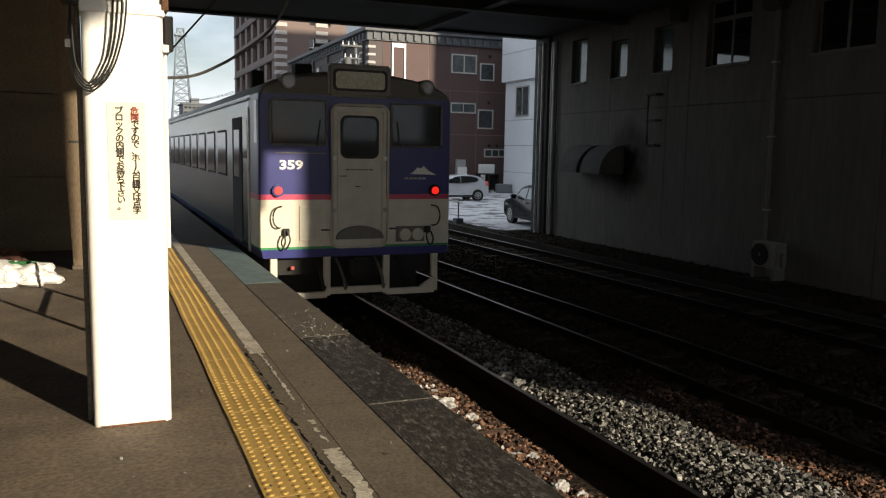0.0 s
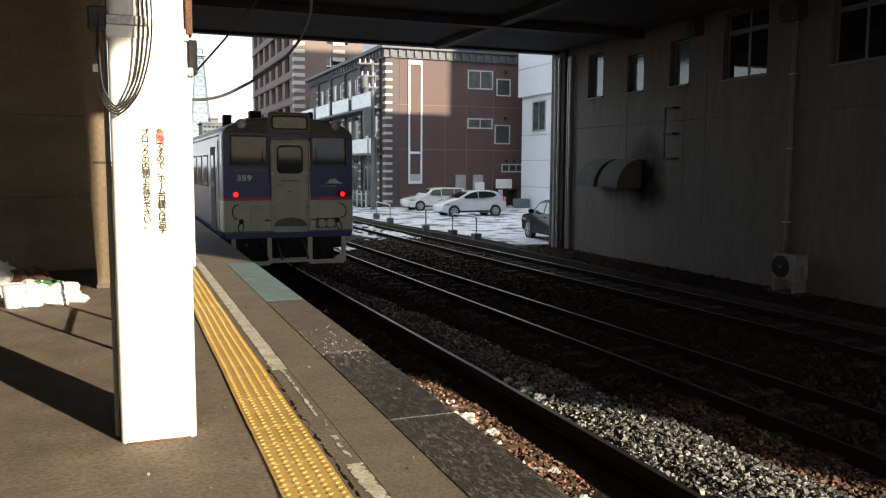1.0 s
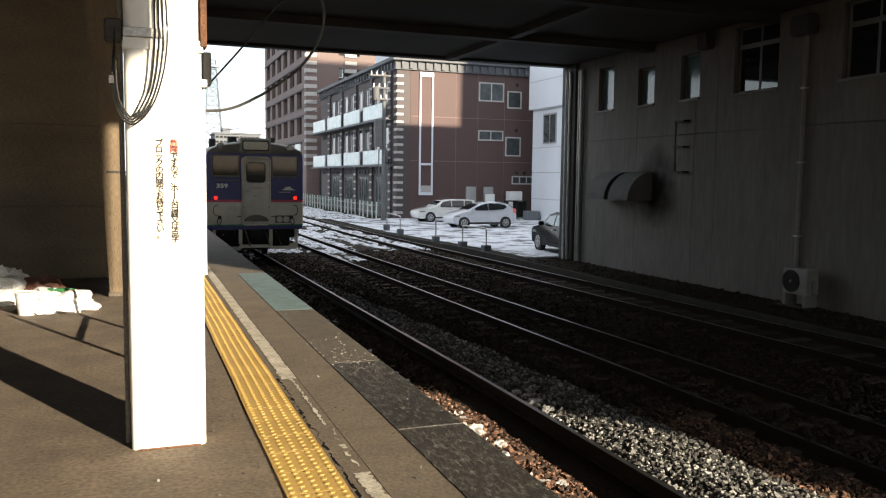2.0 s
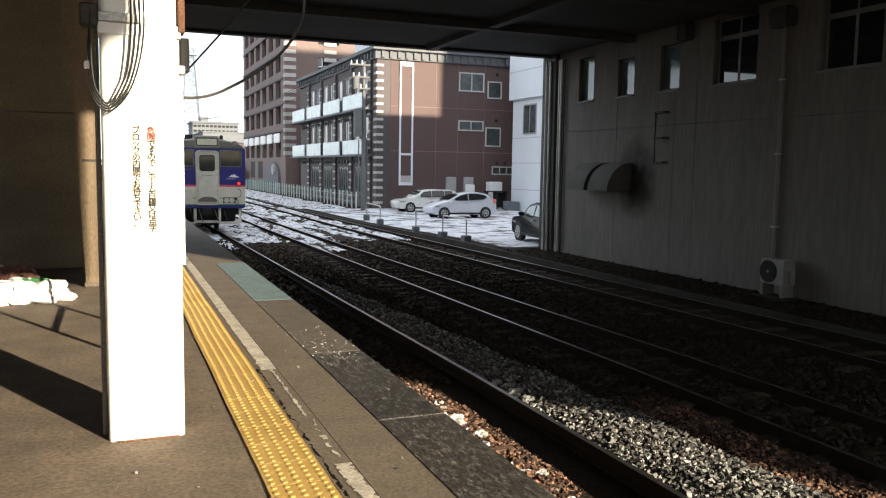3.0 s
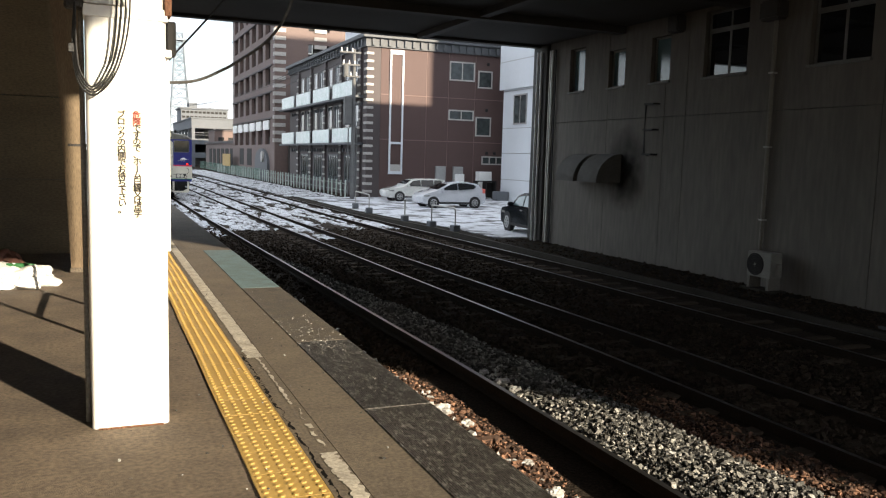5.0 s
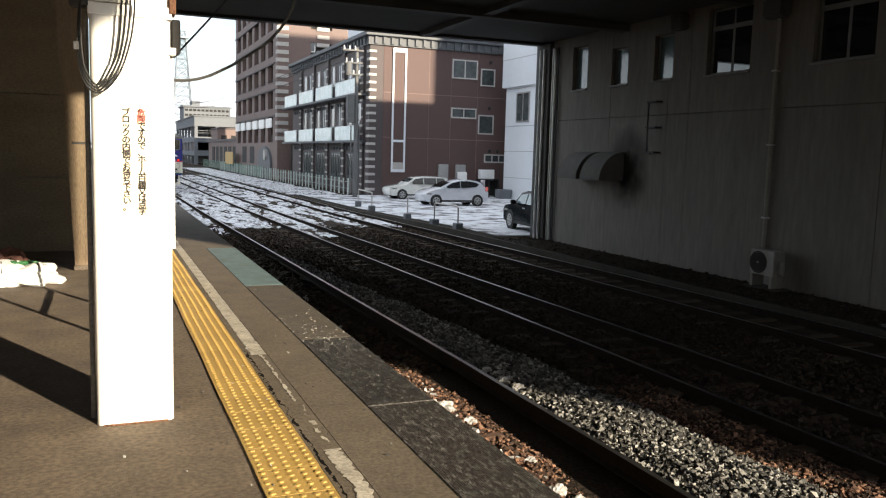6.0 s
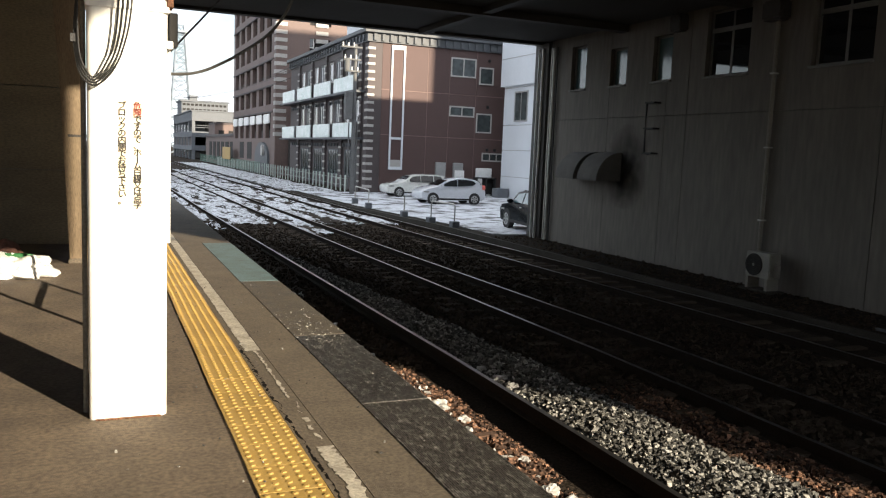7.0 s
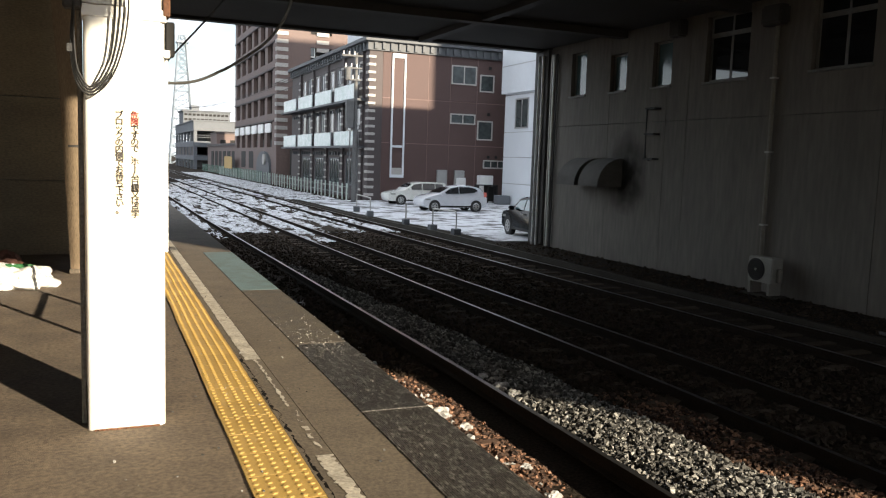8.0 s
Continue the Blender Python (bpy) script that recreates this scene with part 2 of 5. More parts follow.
def rod(bm, a, b, r, r2=None, n=10):
    """A round bar from a to b."""
    a, b = Vector(a), Vector(b)
    d = b - a
    m = Matrix.Translation((a + b) / 2) @ d.to_track_quat("Z", "Y").to_matrix().to_4x4()
    bmesh.ops.create_cone(bm, cap_ends=True, segments=n, radius1=r, radius2=r if r2 is None else r2, depth=d.length, matrix=m)
    return bm


def tube(bm, pts, r, n=6):
    """A bent round bar through pts."""
    rings = []
    pts = [Vector(p) for p in pts]
    for i, p in enumerate(pts):
        d = (pts[min(i + 1, len(pts) - 1)] - pts[max(i - 1, 0)]).normalized()
        q = d.to_track_quat("Z", "Y")
        rings.append([bm.verts.new(p + q @ Vector((r * math.cos(2 * math.pi * k / n), r * math.sin(2 * math.pi * k / n), 0))) for k in range(n)])
    for a, b in zip(rings, rings[1:]):
        for k in range(n):
            bm.faces.new((a[k], a[(k + 1) % n], b[(k + 1) % n], b[k]))
    bm.faces.new(rings[0][::-1])
    bm.faces.new(rings[-1])
    return bm


def prism(bm, poly, axis, a, b):
    """A flat outline pushed from a to b along an axis. Outline in the other two axes, in xyz order."""
    def at(p, c):
        return {"x": (c, p[0], p[1]), "y": (p[0], c, p[1]), "z": (p[0], p[1], c)}[axis]
    lo, hi = [bm.verts.new(at(p, a)) for p in poly], [bm.verts.new(at(p, b)) for p in poly]
    n = len(poly)
    bm.faces.new(lo[::-1])
    bm.faces.new(hi)
    for i in range(n):
        bm.faces.new((lo[i], lo[(i + 1) % n], hi[(i + 1) % n], hi[i]))
    bmesh.ops.recalc_face_normals(bm, faces=bm.faces[:])
    return bm


def finish(name, bm, mats, smooth=False):
    me = bpy.data.meshes.new(name)
    bm.to_mesh(me)
    bm.free()
    for m in mats if isinstance(mats, (list, tuple)) else [mats]:
        me.materials.append(m)
    if smooth:
        me.polygons.foreach_set("use_smooth", [True] * len(me.polygons))
        me.set_sharp_from_angle(angle=radians(35))
    return me


def part(name, bm, mats, parent, label="", smooth=False):
    ob = new(name, finish(name, bm, mats, smooth))
    ob.parent = parent
    return tagged(ob, label)


def thing(name, label, category, at=(0, 0, 0), group="", turn=0):
    ob = new(name)
    ob.empty_display_size = 0.2
    ob.matrix_basis = pose(*at, 0, 0, turn)
    return tagged(ob, label, category, group)


def structure(name, bm, mats, label="", category="", smooth=False):
    return tagged(new(name, finish(name, bm, mats, smooth)), label, category or name.split("_")[0], "", "structure")


def one(fn, *a, **k):
    """A fresh bmesh with one form in it."""
    return fn(bmesh.new(), *a, **k)


# ---- the place ----
RAIL_Z, BED_Z = -1.0, -1.17
structure("ground", one(box, -900, 900, -60, 2000, -3.0, BED_Z - 0.06), GROUND, "dark ballast ground reaching to the horizon", "ground")
structure("platform", one(box, -16, 1.86, -40, 75, BED_Z - 0.055, 0.0, 0.012), ASPHALT, "worn brown asphalt station platform with a raised edge", "platform")
structure("pavement_edge", one(box, 1.10, 1.857, -12, 75, 0.0005, 0.006), CONCRETE, "brown concrete platform edge strip", "pavement")
def cells(bm, axis, at, thick, u0, u1, z0, z1, holes=(), joints_u=(), joints_z=(), gap=0.014, each=None):
    """An upright wall cut by openings (u0, u1, z0, z1) and by open joints. axis 'x': the wall lies along y.
    each: called with every cell as a bmesh of its own."""
    us = sorted({u0, u1, *joints_u, *(h[0] for h in holes), *(h[1] for h in holes)})
    zs = sorted({z0, z1, *joints_z, *(h[2] for h in holes), *(h[3] for h in holes)})
    for a, b in zip(us, us[1:]):
        for c, d in zip(zs, zs[1:]):
            if any(h[0] <= a and b <= h[1] and h[2] <= c and d <= h[3] for h in holes):
                continue
            lo, hi = a + gap / 2 * (a in joints_u), b - gap / 2 * (b in joints_u)
            bot, top = c + gap / 2 * (c in joints_z), d - gap / 2 * (d in joints_z)
            to = bmesh.new() if each else bm
            if axis == "x":
                box(to, at, at + thick, lo, hi, bot, top)
            else:
                box(to, lo, hi, at, at + thick, bot, top)
            if each:
                each(to)
    return bm


# the wall across the tracks, with its windows
WX = 12.75
WINDOWS = [(20.25, 21.05, 3.52, 4.75), (18.30, 19.05, 3.52, 4.50), (16.45, 17.20, 3.52, 4.62), (13.88, 15.25, 3.50, 4.95),
           (10.80, 12.20, 3.50, 4.95), (7.6, 9.0, 3.50, 4.95), (4.4, 5.8, 3.50, 4.95)]
wall = cells(bmesh.new(), "x", WX, 0.10, -9.9, 22.2, BED_Z - 0.2, 14.4, WINDOWS, (19.03, 16.57, 15.78, 13.1, 10.48, 7.2, 4.0, 0.5, -3.0), (2.66, 5.9, 9.0))
structure("wall_east", wall, WALL, "grey rendered building wall with open panel joints beside the tracks", "wall")
structure("wall_east_backing", cells(bmesh.new(), "x", WX + 0.08, 0.17, -9.8, 22.15, BED_Z - 0.2, 14.3, WINDOWS), JOINT, "dark backing of the building wall", "wall")
structure("wall_north_end", one(box, WX + 0.25, 45, 22.0, 22.2, BED_Z - 0.2, 14.4), WALL, "end wall of the building beside the tracks", "wall")
structure("wall_south_end", one(box, WX + 0.25, 45, -9.9, -9.7, BED_Z - 0.2, 14.4), WALL, "rear end wall of the building", "wall")
structure("wall_far_side", one(box, 44.8, 45, -9.7, 22.0, BED_Z - 0.2, 14.4), WALL, "far wall of the building", "wall")
structure("roof", one(box, WX, 45, -9.9, 22.2, 14.4, 14.96), DECK, "flat roof of the building", "roof")
# Added out of view only to cast a shadow on the brown building.
structure("upper_block", one(box, 39.8, 52, 12.0, 22.2, BED_Z - 0.2, 32.0), WALL, "unseen tall block added to cast shade on the far facade", "wall")
structure("floor_upper", one(box, WX + 0.25, 44.8, -9.7, 22.0, 2.3, 2.5), DECK, "dark floor inside the building", "floor")
structure("ceiling_inside", one(box, WX + 0.25, 44.8, -9.7, 22.0, 5.6, 5.8), DECK, "dark ceiling inside the building", "ceiling")
structure("partition", one(box, 17.0, 17.2, -9.7, 22.0, 2.5, 5.6), DECK, "dark inner partition wall", "wall")


def wall_window(i, y0, y1, z0, z1):
    """An aluminium window in the wall across the tracks."""
    w = tagged(thing("window_%d" % i, "aluminium framed window with dark glass in the grey wall", "window", (WX + 0.16, (y0 + y1) / 2, z0)), kind="structure")
    a, h = (y1 - y0) / 2, z1 - z0
    f = bmesh.new()
    for s in (box, ):
        s(f, -0.03, 0.03, -a, -a + 0.045, 0, h)
        s(f, -0.03, 0.03, a - 0.045, a, 0, h)
        s(f, -0.03, 0.03, -a + 0.045, a - 0.045, 0, 0.045)
        s(f, -0.03, 0.03, -a + 0.045, a - 0.045, h - 0.045, h)
    part("window_frame", f, FRAME_DULL, w)
    part("window_sill", one(box, -0.22, 0.03, -a - 0.03, a + 0.03, -0.05, -0.002, 0.006), FRAME_DULL, w)
    if y1 - y0 > 1.2:
        bars = bmesh.new()
        box(bars, -0.026, 0.026, -0.03, 0.03, 0.045, h - 0.47)
        box(bars, -0.028, 0.028, -a + 0.045, a - 0.045, h - 0.47, h - 0.37)
        box(bars, -0.022, 0.022, -0.02, 0.02, h - 0.37, h - 0.045)
        part("mullion", bars, FRAME_DULL, w)
        for s in (-1, 1):
            part("pane", one(box, -0.006 + s * 0.008, 0.0 + s * 0.008, min(s * 0.032, s * (a - 0.047)), max(s * 0.032, s * (a - 0.047)), 0.047, h - 0.472), REFLECTING, w)
            part("pane", one(box, -0.004, 0.004, min(s * 0.022, s * (a - 0.047)), max(s * 0.022, s * (a - 0.047)), h - 0.368, h - 0.047), REFLECTING, w)
    else:
        part("pane", one(box, -0.004, 0.004, -a + 0.047, a - 0.047, 0.047, h - 0.047), PALE_PANE, w, "pale frosted glass, reflected sky partly put into its tint")


for i, (y0, y1, z0, z1) in enumerate(WINDOWS):
    wall_window(i + 1, y0, y1, z0, z1)

# Added walls out of view; their height sets how much southern skylight comes in.
structure("wall_south", one(box, -16, 6.0, -18.2, -18.0, BED_Z - 0.2, 2.3), LEFT_WALL, "unseen plain wall added behind to limit the skylight", "wall")
structure("wall_south_low", one(box, 6.0, 44, -18.2, -18.0, BED_Z - 0.2, 2.0), LEFT_WALL, "lower unseen plain wall added behind to limit the skylight", "wall")
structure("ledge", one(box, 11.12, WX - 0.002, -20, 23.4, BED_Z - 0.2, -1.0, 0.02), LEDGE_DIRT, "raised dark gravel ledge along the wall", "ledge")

# corner column of the deck and the deck itself
structure("column_corner", one(box, WX - 0.12, WX + 0.5, 22.22, 23.05, BED_Z - 0.2, 5.02, 0.02), DARK_STEEL, "dark steel corner column carrying the deck", "column")
# The unseen near edge has made-up notches and a slot that shape the sun patches.
DECK_PLAN = [(-16, 23.0), (13.3, 23.0), (13.3, 22.203), (12.745, 22.203), (12.745, -3.0), (9.48, -1.85), (8.33, 0.55), (7.28, 0.55), (8.43, -1.9), (7.6, -2.05), (6.93, -4.1), (4.07, 1.91), (3.92, 1.88), (6.86, -4.205), (4.75, -4.47), (3.85, -2.3), (3.47, -2.4), (3.76, -3.02), (4.245, -4.04), (4.20, -4.30), (4.0, -4.8), (-16, -17.0)]
structure("ceiling", one(prism, DECK_PLAN, "z", 5.05, 6.1), DECK, "dark concrete underside of the deck over the tracks, its unseen edge notched to shape sunlight", "ceiling")
beams = bmesh.new()
for y in (18.4, 14.0, 9.6, 5.2):
    box(beams, -15.9, 12.7, y - 0.15, y + 0.15, 4.86, 5.049)
for x in (-2.0, 8.6):
    box(beams, x - 0.12, x + 0.12, 1.2, 22.5, 4.90, 5.049)
box(beams, -15.9, 13.2, 22.6, 22.9, 4.97, 5.049)
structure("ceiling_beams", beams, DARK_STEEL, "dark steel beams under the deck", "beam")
structure("wall_west", one(box, -16.2, -16, -17, 23, BED_Z, 6.1), LEFT_WALL, "dark far wall of the platform", "wall")
board_wall = structure("wall_platform", one(box, -16, -0.38, 12.87, 13.05, 0.0, 5.05), JOINT, "dark stained board wall standing across the platform", "wall")
cells(None, "y", 12.8, 0.068, -16, -0.36, 0.0, 5.05, (), (-1.9, -3.6, -5.3), (1.05, 2.2), 0.012, lambda bm: part("panel", bm, LEFT_WALL, board_wall))

# platform surface
TACTILE_X, TILE = 0.63, 0.305


def jagged(bm, x0, x1, y0, y1, z, wear, step=0.02):
    """A thin patch of paint or dirt with ragged long edges."""
    n = max(2, int((y1 - y0) / step))
    ys = [y0 + (y1 - y0) * k / n for k in range(n + 1)]
    a = [x0 + wear * max(0.0, noise.fractal(Vector((y * 14, 1.3, x0)), 0.6, 2.2, 4) + 0.2) for y in ys]
    b = [x1 - wear * max(0.0, noise.fractal(Vector((y * 14, 7.7, x1)), 0.6, 2.2, 4) + 0.2) for y in ys]
    lo = [bm.verts.new((x, y, z)) for x, y in zip(a, ys)]
    hi = [bm.verts.new((max(p + 0.004, x), y, z)) for p, x, y in zip(a, b, ys)]
    for k in range(n):
        bm.faces.new((lo[k], hi[k], hi[k + 1], lo[k + 1]))


def platform_strips():
    line = bmesh.new()
    jagged(line, 0.98, 1.095, 5.95, 32, 0.0075, 0.012)
    jagged(line, 1.035, 1.065, 4.75, 5.94, 0.0075, 0.022)
    y = 4.0
    while y < 4.75:
        n = random.uniform(0.03, 0.12)
        a = random.uniform(1.02, 1.045)
        jagged(line, a, a + random.uniform(0.015, 0.04), y, y + n, 0.0075, 0.03)
        y += n + random.uniform(0.03, 0.12)
    jagged(line, 1.0, 1.095, -8, 3.9, 0.0075, 0.04, )
    structure("white_line", line, WHITE_LINE, "worn white painted line along the platform", "line")
    # A flat near-black strip stands in for the shade down in the gap.
    crack = bmesh.new()
    jagged(crack, 0.944, 0.974, 4.3, 6.1, 0.0045, 0.035)
    jagged(crack, 0.950, 0.972, 2.0, 4.25, 0.0045, 0.03)
    structure("crack", crack, CRACK_BLACK, "crack beside the tactile paving, its inner shade painted near black", "crack")
    structure("gutter_strip", one(box, 0.94, 1.098, -12, 75, 0.0004, 0.004), CONCRETE, "dirty concrete strip under the white line", "pavement")
    for y0, y1, m, ribs, label in ((-8, -1.02, RUBBER, 0, "worn black rubber mat on the platform edge"), (-1, 4.50, RUBBER, 20, "ribbed worn black rubber mat on the platform edge"),
                                   (4.52, 6.33, RUBBER_DARK, 20, "dark ribbed rubber mat on the platform edge"), (6.35, 9.08, DIRTY_MAT, 0, "dirty grey-brown mat on the platform edge"),
                                   (9.1, 12.75, TEAL, 0, "teal anti-slip mat on the platform edge")):
        comb = [(1.43, 0.005)]
        for j in range(36):
            x = 1.432 + j * 0.0117
            comb += [(x, 0.0105), (x + 0.0015, 0.0125), (x + 0.006, 0.0125), (x + 0.0075, 0.0105)] if ribs else [(x, 0.011)]
        tagged(new("platform_mat", finish("platform_mat", one(prism, comb + [(1.855, 0.0105), (1.855, 0.005)], "y", y0, y1), m)), label, "mat", "mats along the platform edge")


def tactile_paving():
    """Yellow blocks with five by five studs, one by one."""
    top = tagged(new("tactile_paving"), "yellow studded tactile paving strip on the platform", "paving", "", "structure")
    bm = bmesh.new()
    box(bm, 0.002, TILE - 0.002, 0.002, TILE - 0.002, 0.0, 0.009)
    for i in range(5):
        for j in range(5):
            x, y = (i + 0.5) * TILE / 5, (j + 0.5) * TILE / 5
            lo = [bm.verts.new((x + dx * 0.0165, y + dy * 0.0165, 0.009)) for dx, dy in ((1, 0), (0.5, 0.87), (-0.5, 0.87), (-1, 0), (-0.5, -0.87), (0.5, -0.87))]
            hi = [bm.verts.new((v.co.x * 0.35 + x * 0.65 + (v.co.x - x) * 0.3, v.co.y * 0.35 + y * 0.65 + (v.co.y - y) * 0.3, 0.0145)) for v in lo]
            bm.faces.new(hi)
            for k in range(6):
                bm.faces.new((lo[k], lo[(k + 1) % 6], hi[(k + 1) % 6], hi[k]))
    me = finish("tactile_block", bm, YELLOW)
    for k in range(100):
        ob = new("tactile_block", me)
        ob.parent = top
        ob.matrix_basis = pose(TACTILE_X + 0.002 * math.sin(k * 0.9), -3.0 + k * TILE, 0.0005 + 0.001 * random.random(), 0, 0, random.uniform(-0.25, 0.25))


platform_strips()


# ---- tracks ----
def bend(y):
    """How far the line has drifted aside and fallen at y."""
    far = max(0.0, y - 9.0)
    return -0.006 * far, -0.005 * min(far, 27.0)


def rail_mesh(y0, y1):
    prof = [(-0.062, -0.15), (0.062, -0.15), (0.062, -0.138), (0.012, -0.118), (0.010, -0.045), (0.033, -0.036), (0.033, -0.004), (0.028, 0.0),
            (-0.028, 0.0), (-0.033, -0.004), (-0.033, -0.036), (-0.010, -0.045), (-0.012, -0.118), (-0.062, -0.138)]
    bm, rows = bmesh.new(), []
    for y in (y0, 9.0, 14.0, 20.0, 27.0, 36.0, 60.0, y1):
        dx, dz = bend(y)
        rows.append([bm.verts.new((x + dx, y, z + dz)) for x, z in prof])
    n = len(prof)
    for a, b in zip(rows, rows[1:]):
        for i in range(n):
            bm.faces.new((a[i], a[(i + 1) % n], b[(i + 1) % n], b[i])).material_index = 1 if i == 7 else 0
    bm.faces.new(rows[0])
    bm.faces.new(rows[-1][::-1])
    bmesh.ops.recalc_face_normals(bm, faces=bm.faces[:])
    return bm


def railway_track(x, label, y1=170, sink=0.02):
    t = thing("railway_track", label, "railway track", (x, 0, RAIL_Z), "tracks side by side")
    for s in (-1, 1):
        part("rail", rail_mesh(-20, y1), [RAIL_SIDE, RAIL_TOP], t, "rail with a polished head and rusty sides")
    for ob, s in zip(t.children, (-1, 1)):
        ob.location.x = s * 0.5335 + s * 0.033
    me = finish("sleeper", one(box, -1.05, 1.05, -0.1, 0.1, -0.30, -0.165, 0.015), SLEEPER)
    for k in range(-12, 92):
        o = new("sleeper", me)
        o.parent = t
        dx, dz = bend(1.0 + 0.64 * k)
        o.matrix_basis = pose(dx + random.uniform(-0.03, 0.03), 1.0 + 0.64 * k, dz - sink + random.uniform(-0.012, 0.004), 0, 0, random.uniform(-1.2, 1.2))
    return t


TRACK_X = (3.485, 6.67, 10.12)
for x, l in zip(TRACK_X, ("railway track beside the platform with dirty wooden sleepers", "middle railway track on dark ballast", "far railway track along the building wall")):
    railway_track(x, l, sink=0.075 if x < 5 else -0.045)


def ballast_bed():
    """The raised bed of the middle and far tracks, falling with the line."""
    bm, rows = bmesh.new(), []
    for y in (-20.0, 9.0, 22.0, 36.0, 60.0):
        dx, dz = bend(y)
        rows.append([bm.verts.new((x + dx, y, z + dz)) for x, z in ((5.0, -1.30), (5.35, BED_Z + 0.025), (10.95, BED_Z + 0.025), (10.97, -1.30))])
    for a, b in zip(rows, rows[1:]):
        for i in range(3):
            bm.faces.new((a[i], a[i + 1], b[i + 1], b[i]))
    bmesh.ops.recalc_face_normals(bm, faces=bm.faces[:])
    bmesh.ops.reverse_faces(bm, faces=[f for f in bm.faces if f.normal.z < 0])
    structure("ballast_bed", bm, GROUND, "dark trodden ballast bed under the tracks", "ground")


ballast_bed()
structure("kerb", one(prism, [(-20, BED_Z - 0.1), (52.0, BED_Z - 0.1), (52.0, -1.20), (39.0, -1.16), (27.0, -0.97), (-20, -0.97)], "x", 11.0, 11.10), KERB, "low concrete kerb strip along the far track", "kerb")


def scatter(name, label, mat, spots, size):
    """Loose stones, each a broken angular block, in one mesh."""
    rng = np.random.default_rng(len(spots))
    base = np.array([(x, y, z) for z in (-1, 1) for y in (-1, 1) for x in (-1, 1)]) * 0.75
    tri = np.array([(0, 2, 3), (0, 3, 1), (4, 5, 7), (4, 7, 6), (0, 1, 5), (0, 5, 4), (2, 6, 7), (2, 7, 3), (0, 4, 6), (0, 6, 2), (1, 3, 7), (1, 7, 5)])
    n = len(spots)
    v = base[None] * rng.uniform(0.35, 1.35, (n, 8, 3)) * rng.uniform(0.55, 1.35, (n, 1, 3)) * (size * rng.uniform(0.5, 1.7, (n, 1, 1)))
    a = rng.uniform(0, 6.28, n)
    b = rng.uniform(-1.1, 1.1, n)
    x, y, z = v[..., 0].copy(), v[..., 1].copy(), v[..., 2].copy()
    y, z = y * np.cos(b)[:, None] - z * np.sin(b)[:, None], y * np.sin(b)[:, None] + z * np.cos(b)[:, None]
    v = np.stack([x * np.cos(a)[:, None] - y * np.sin(a)[:, None], x * np.sin(a)[:, None] + y * np.cos(a)[:, None], z * 0.85], -1) + np.asarray(spots)[:, None]
    f = tri[None] + (np.arange(n) * 8)[:, None, None]
    me = bpy.data.meshes.new(name)
    me.from_pydata(v.reshape(-1, 3).tolist(), [], f.reshape(-1, 3).tolist())
    me.materials.append(mat)
    return tagged(new(name, me), label, "ballast", "", "stuff")


def bed(n, x0, x1, y0, y1, height, near=1.6):
    """Places of stones on the bed, denser toward y0."""
    x = np.random.uniform(x0, x1, n)
    y = y0 + (y1 - y0) * np.random.uniform(0, 1, n) ** near
    return np.stack([x, y, np.array([height(a, b) for a, b in zip(x, y)])], -1)


def ridge(x, y):
    wide = 0.75 if y < 11 else 0.75 - 0.05 * (y - 11)
    r = max(0.0, 1 - ((x - 4.0 - wide) / wide) ** 2) * min(1.0, max(0.0, (21 - y) / 9))
    return BED_Z + 0.03 + 0.12 * r + random.uniform(-0.035, 0.03) + 0.02 * math.sin(y * 3.1)


def flat(x, y):
    return BED_Z - 0.03 + random.uniform(-0.025, 0.015)


def sunk(x, y):
    return BED_Z + 0.035 + bend(y)[1] + random.uniform(-0.02, 0.016)


def low(x, y):
    return BED_Z + 0.025 - 0.115 * (x - 2.85) / 0.85 + random.uniform(-0.02, 0.025) + 0.04 * noise.noise(Vector((x * 2.0, y * 1.3, 0.4)))


def on_ledge(x, y):
    return -1.0 + random.uniform(-0.01, 0.012)


def stones():
    heap = np.concatenate([bed(27000, 4.13, 5.15, 2.5, 13.5, ridge), bed(5000, 4.12, 4.6, 12.0, 20.5, ridge)])
    scatter("pale_ballast", "heap of pale crushed stone ballast beside the rail", STONE_PALE, heap[heap[:, 0] < 5.45 - 0.06 * heap[:, 1]], 0.0185)
    red = np.concatenate([bed(16000, 2.75, 3.72, 2.5, 9.8, low, 1.2), bed(9000, 4.95, 5.95, 2.5, 7.8, sunk, 1.3)])
    scatter("rusty_ballast", "rust-brown crushed stone ballast between the rails", STONE_RED, red, 0.0185)
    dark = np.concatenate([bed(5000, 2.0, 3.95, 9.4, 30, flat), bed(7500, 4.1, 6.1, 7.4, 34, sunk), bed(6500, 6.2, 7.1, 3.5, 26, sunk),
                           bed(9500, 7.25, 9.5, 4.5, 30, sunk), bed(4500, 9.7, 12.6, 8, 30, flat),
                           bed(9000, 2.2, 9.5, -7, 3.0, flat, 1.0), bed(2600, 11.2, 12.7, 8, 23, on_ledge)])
    scatter("sooty_ballast", "dark crushed stone ballast round the tracks", STONE_DARK, dark, 0.027)


stones()

# ---- beyond the deck ----
structure("verge", one(prism, [(23.402, BED_Z - 0.2), (52.0, BED_Z - 0.2), (52.0, -1.215), (39.0, -1.19), (27.0, -1.0), (23.402, -1.0)], "x", 11.13, 11.7), LEDGE_DIRT, "dark soil verge between track and parking lot", "verge")
structure("parking_ground", one(prism, [(23.5, BED_Z - 0.1), (51.9, BED_Z - 0.1), (51.9, -1.2), (39.0, -1.2), (27.0, -0.985), (23.5, -0.985)], "x", 11.71, 60), SNOWY, "parking lot covered with trodden snow", "ground")
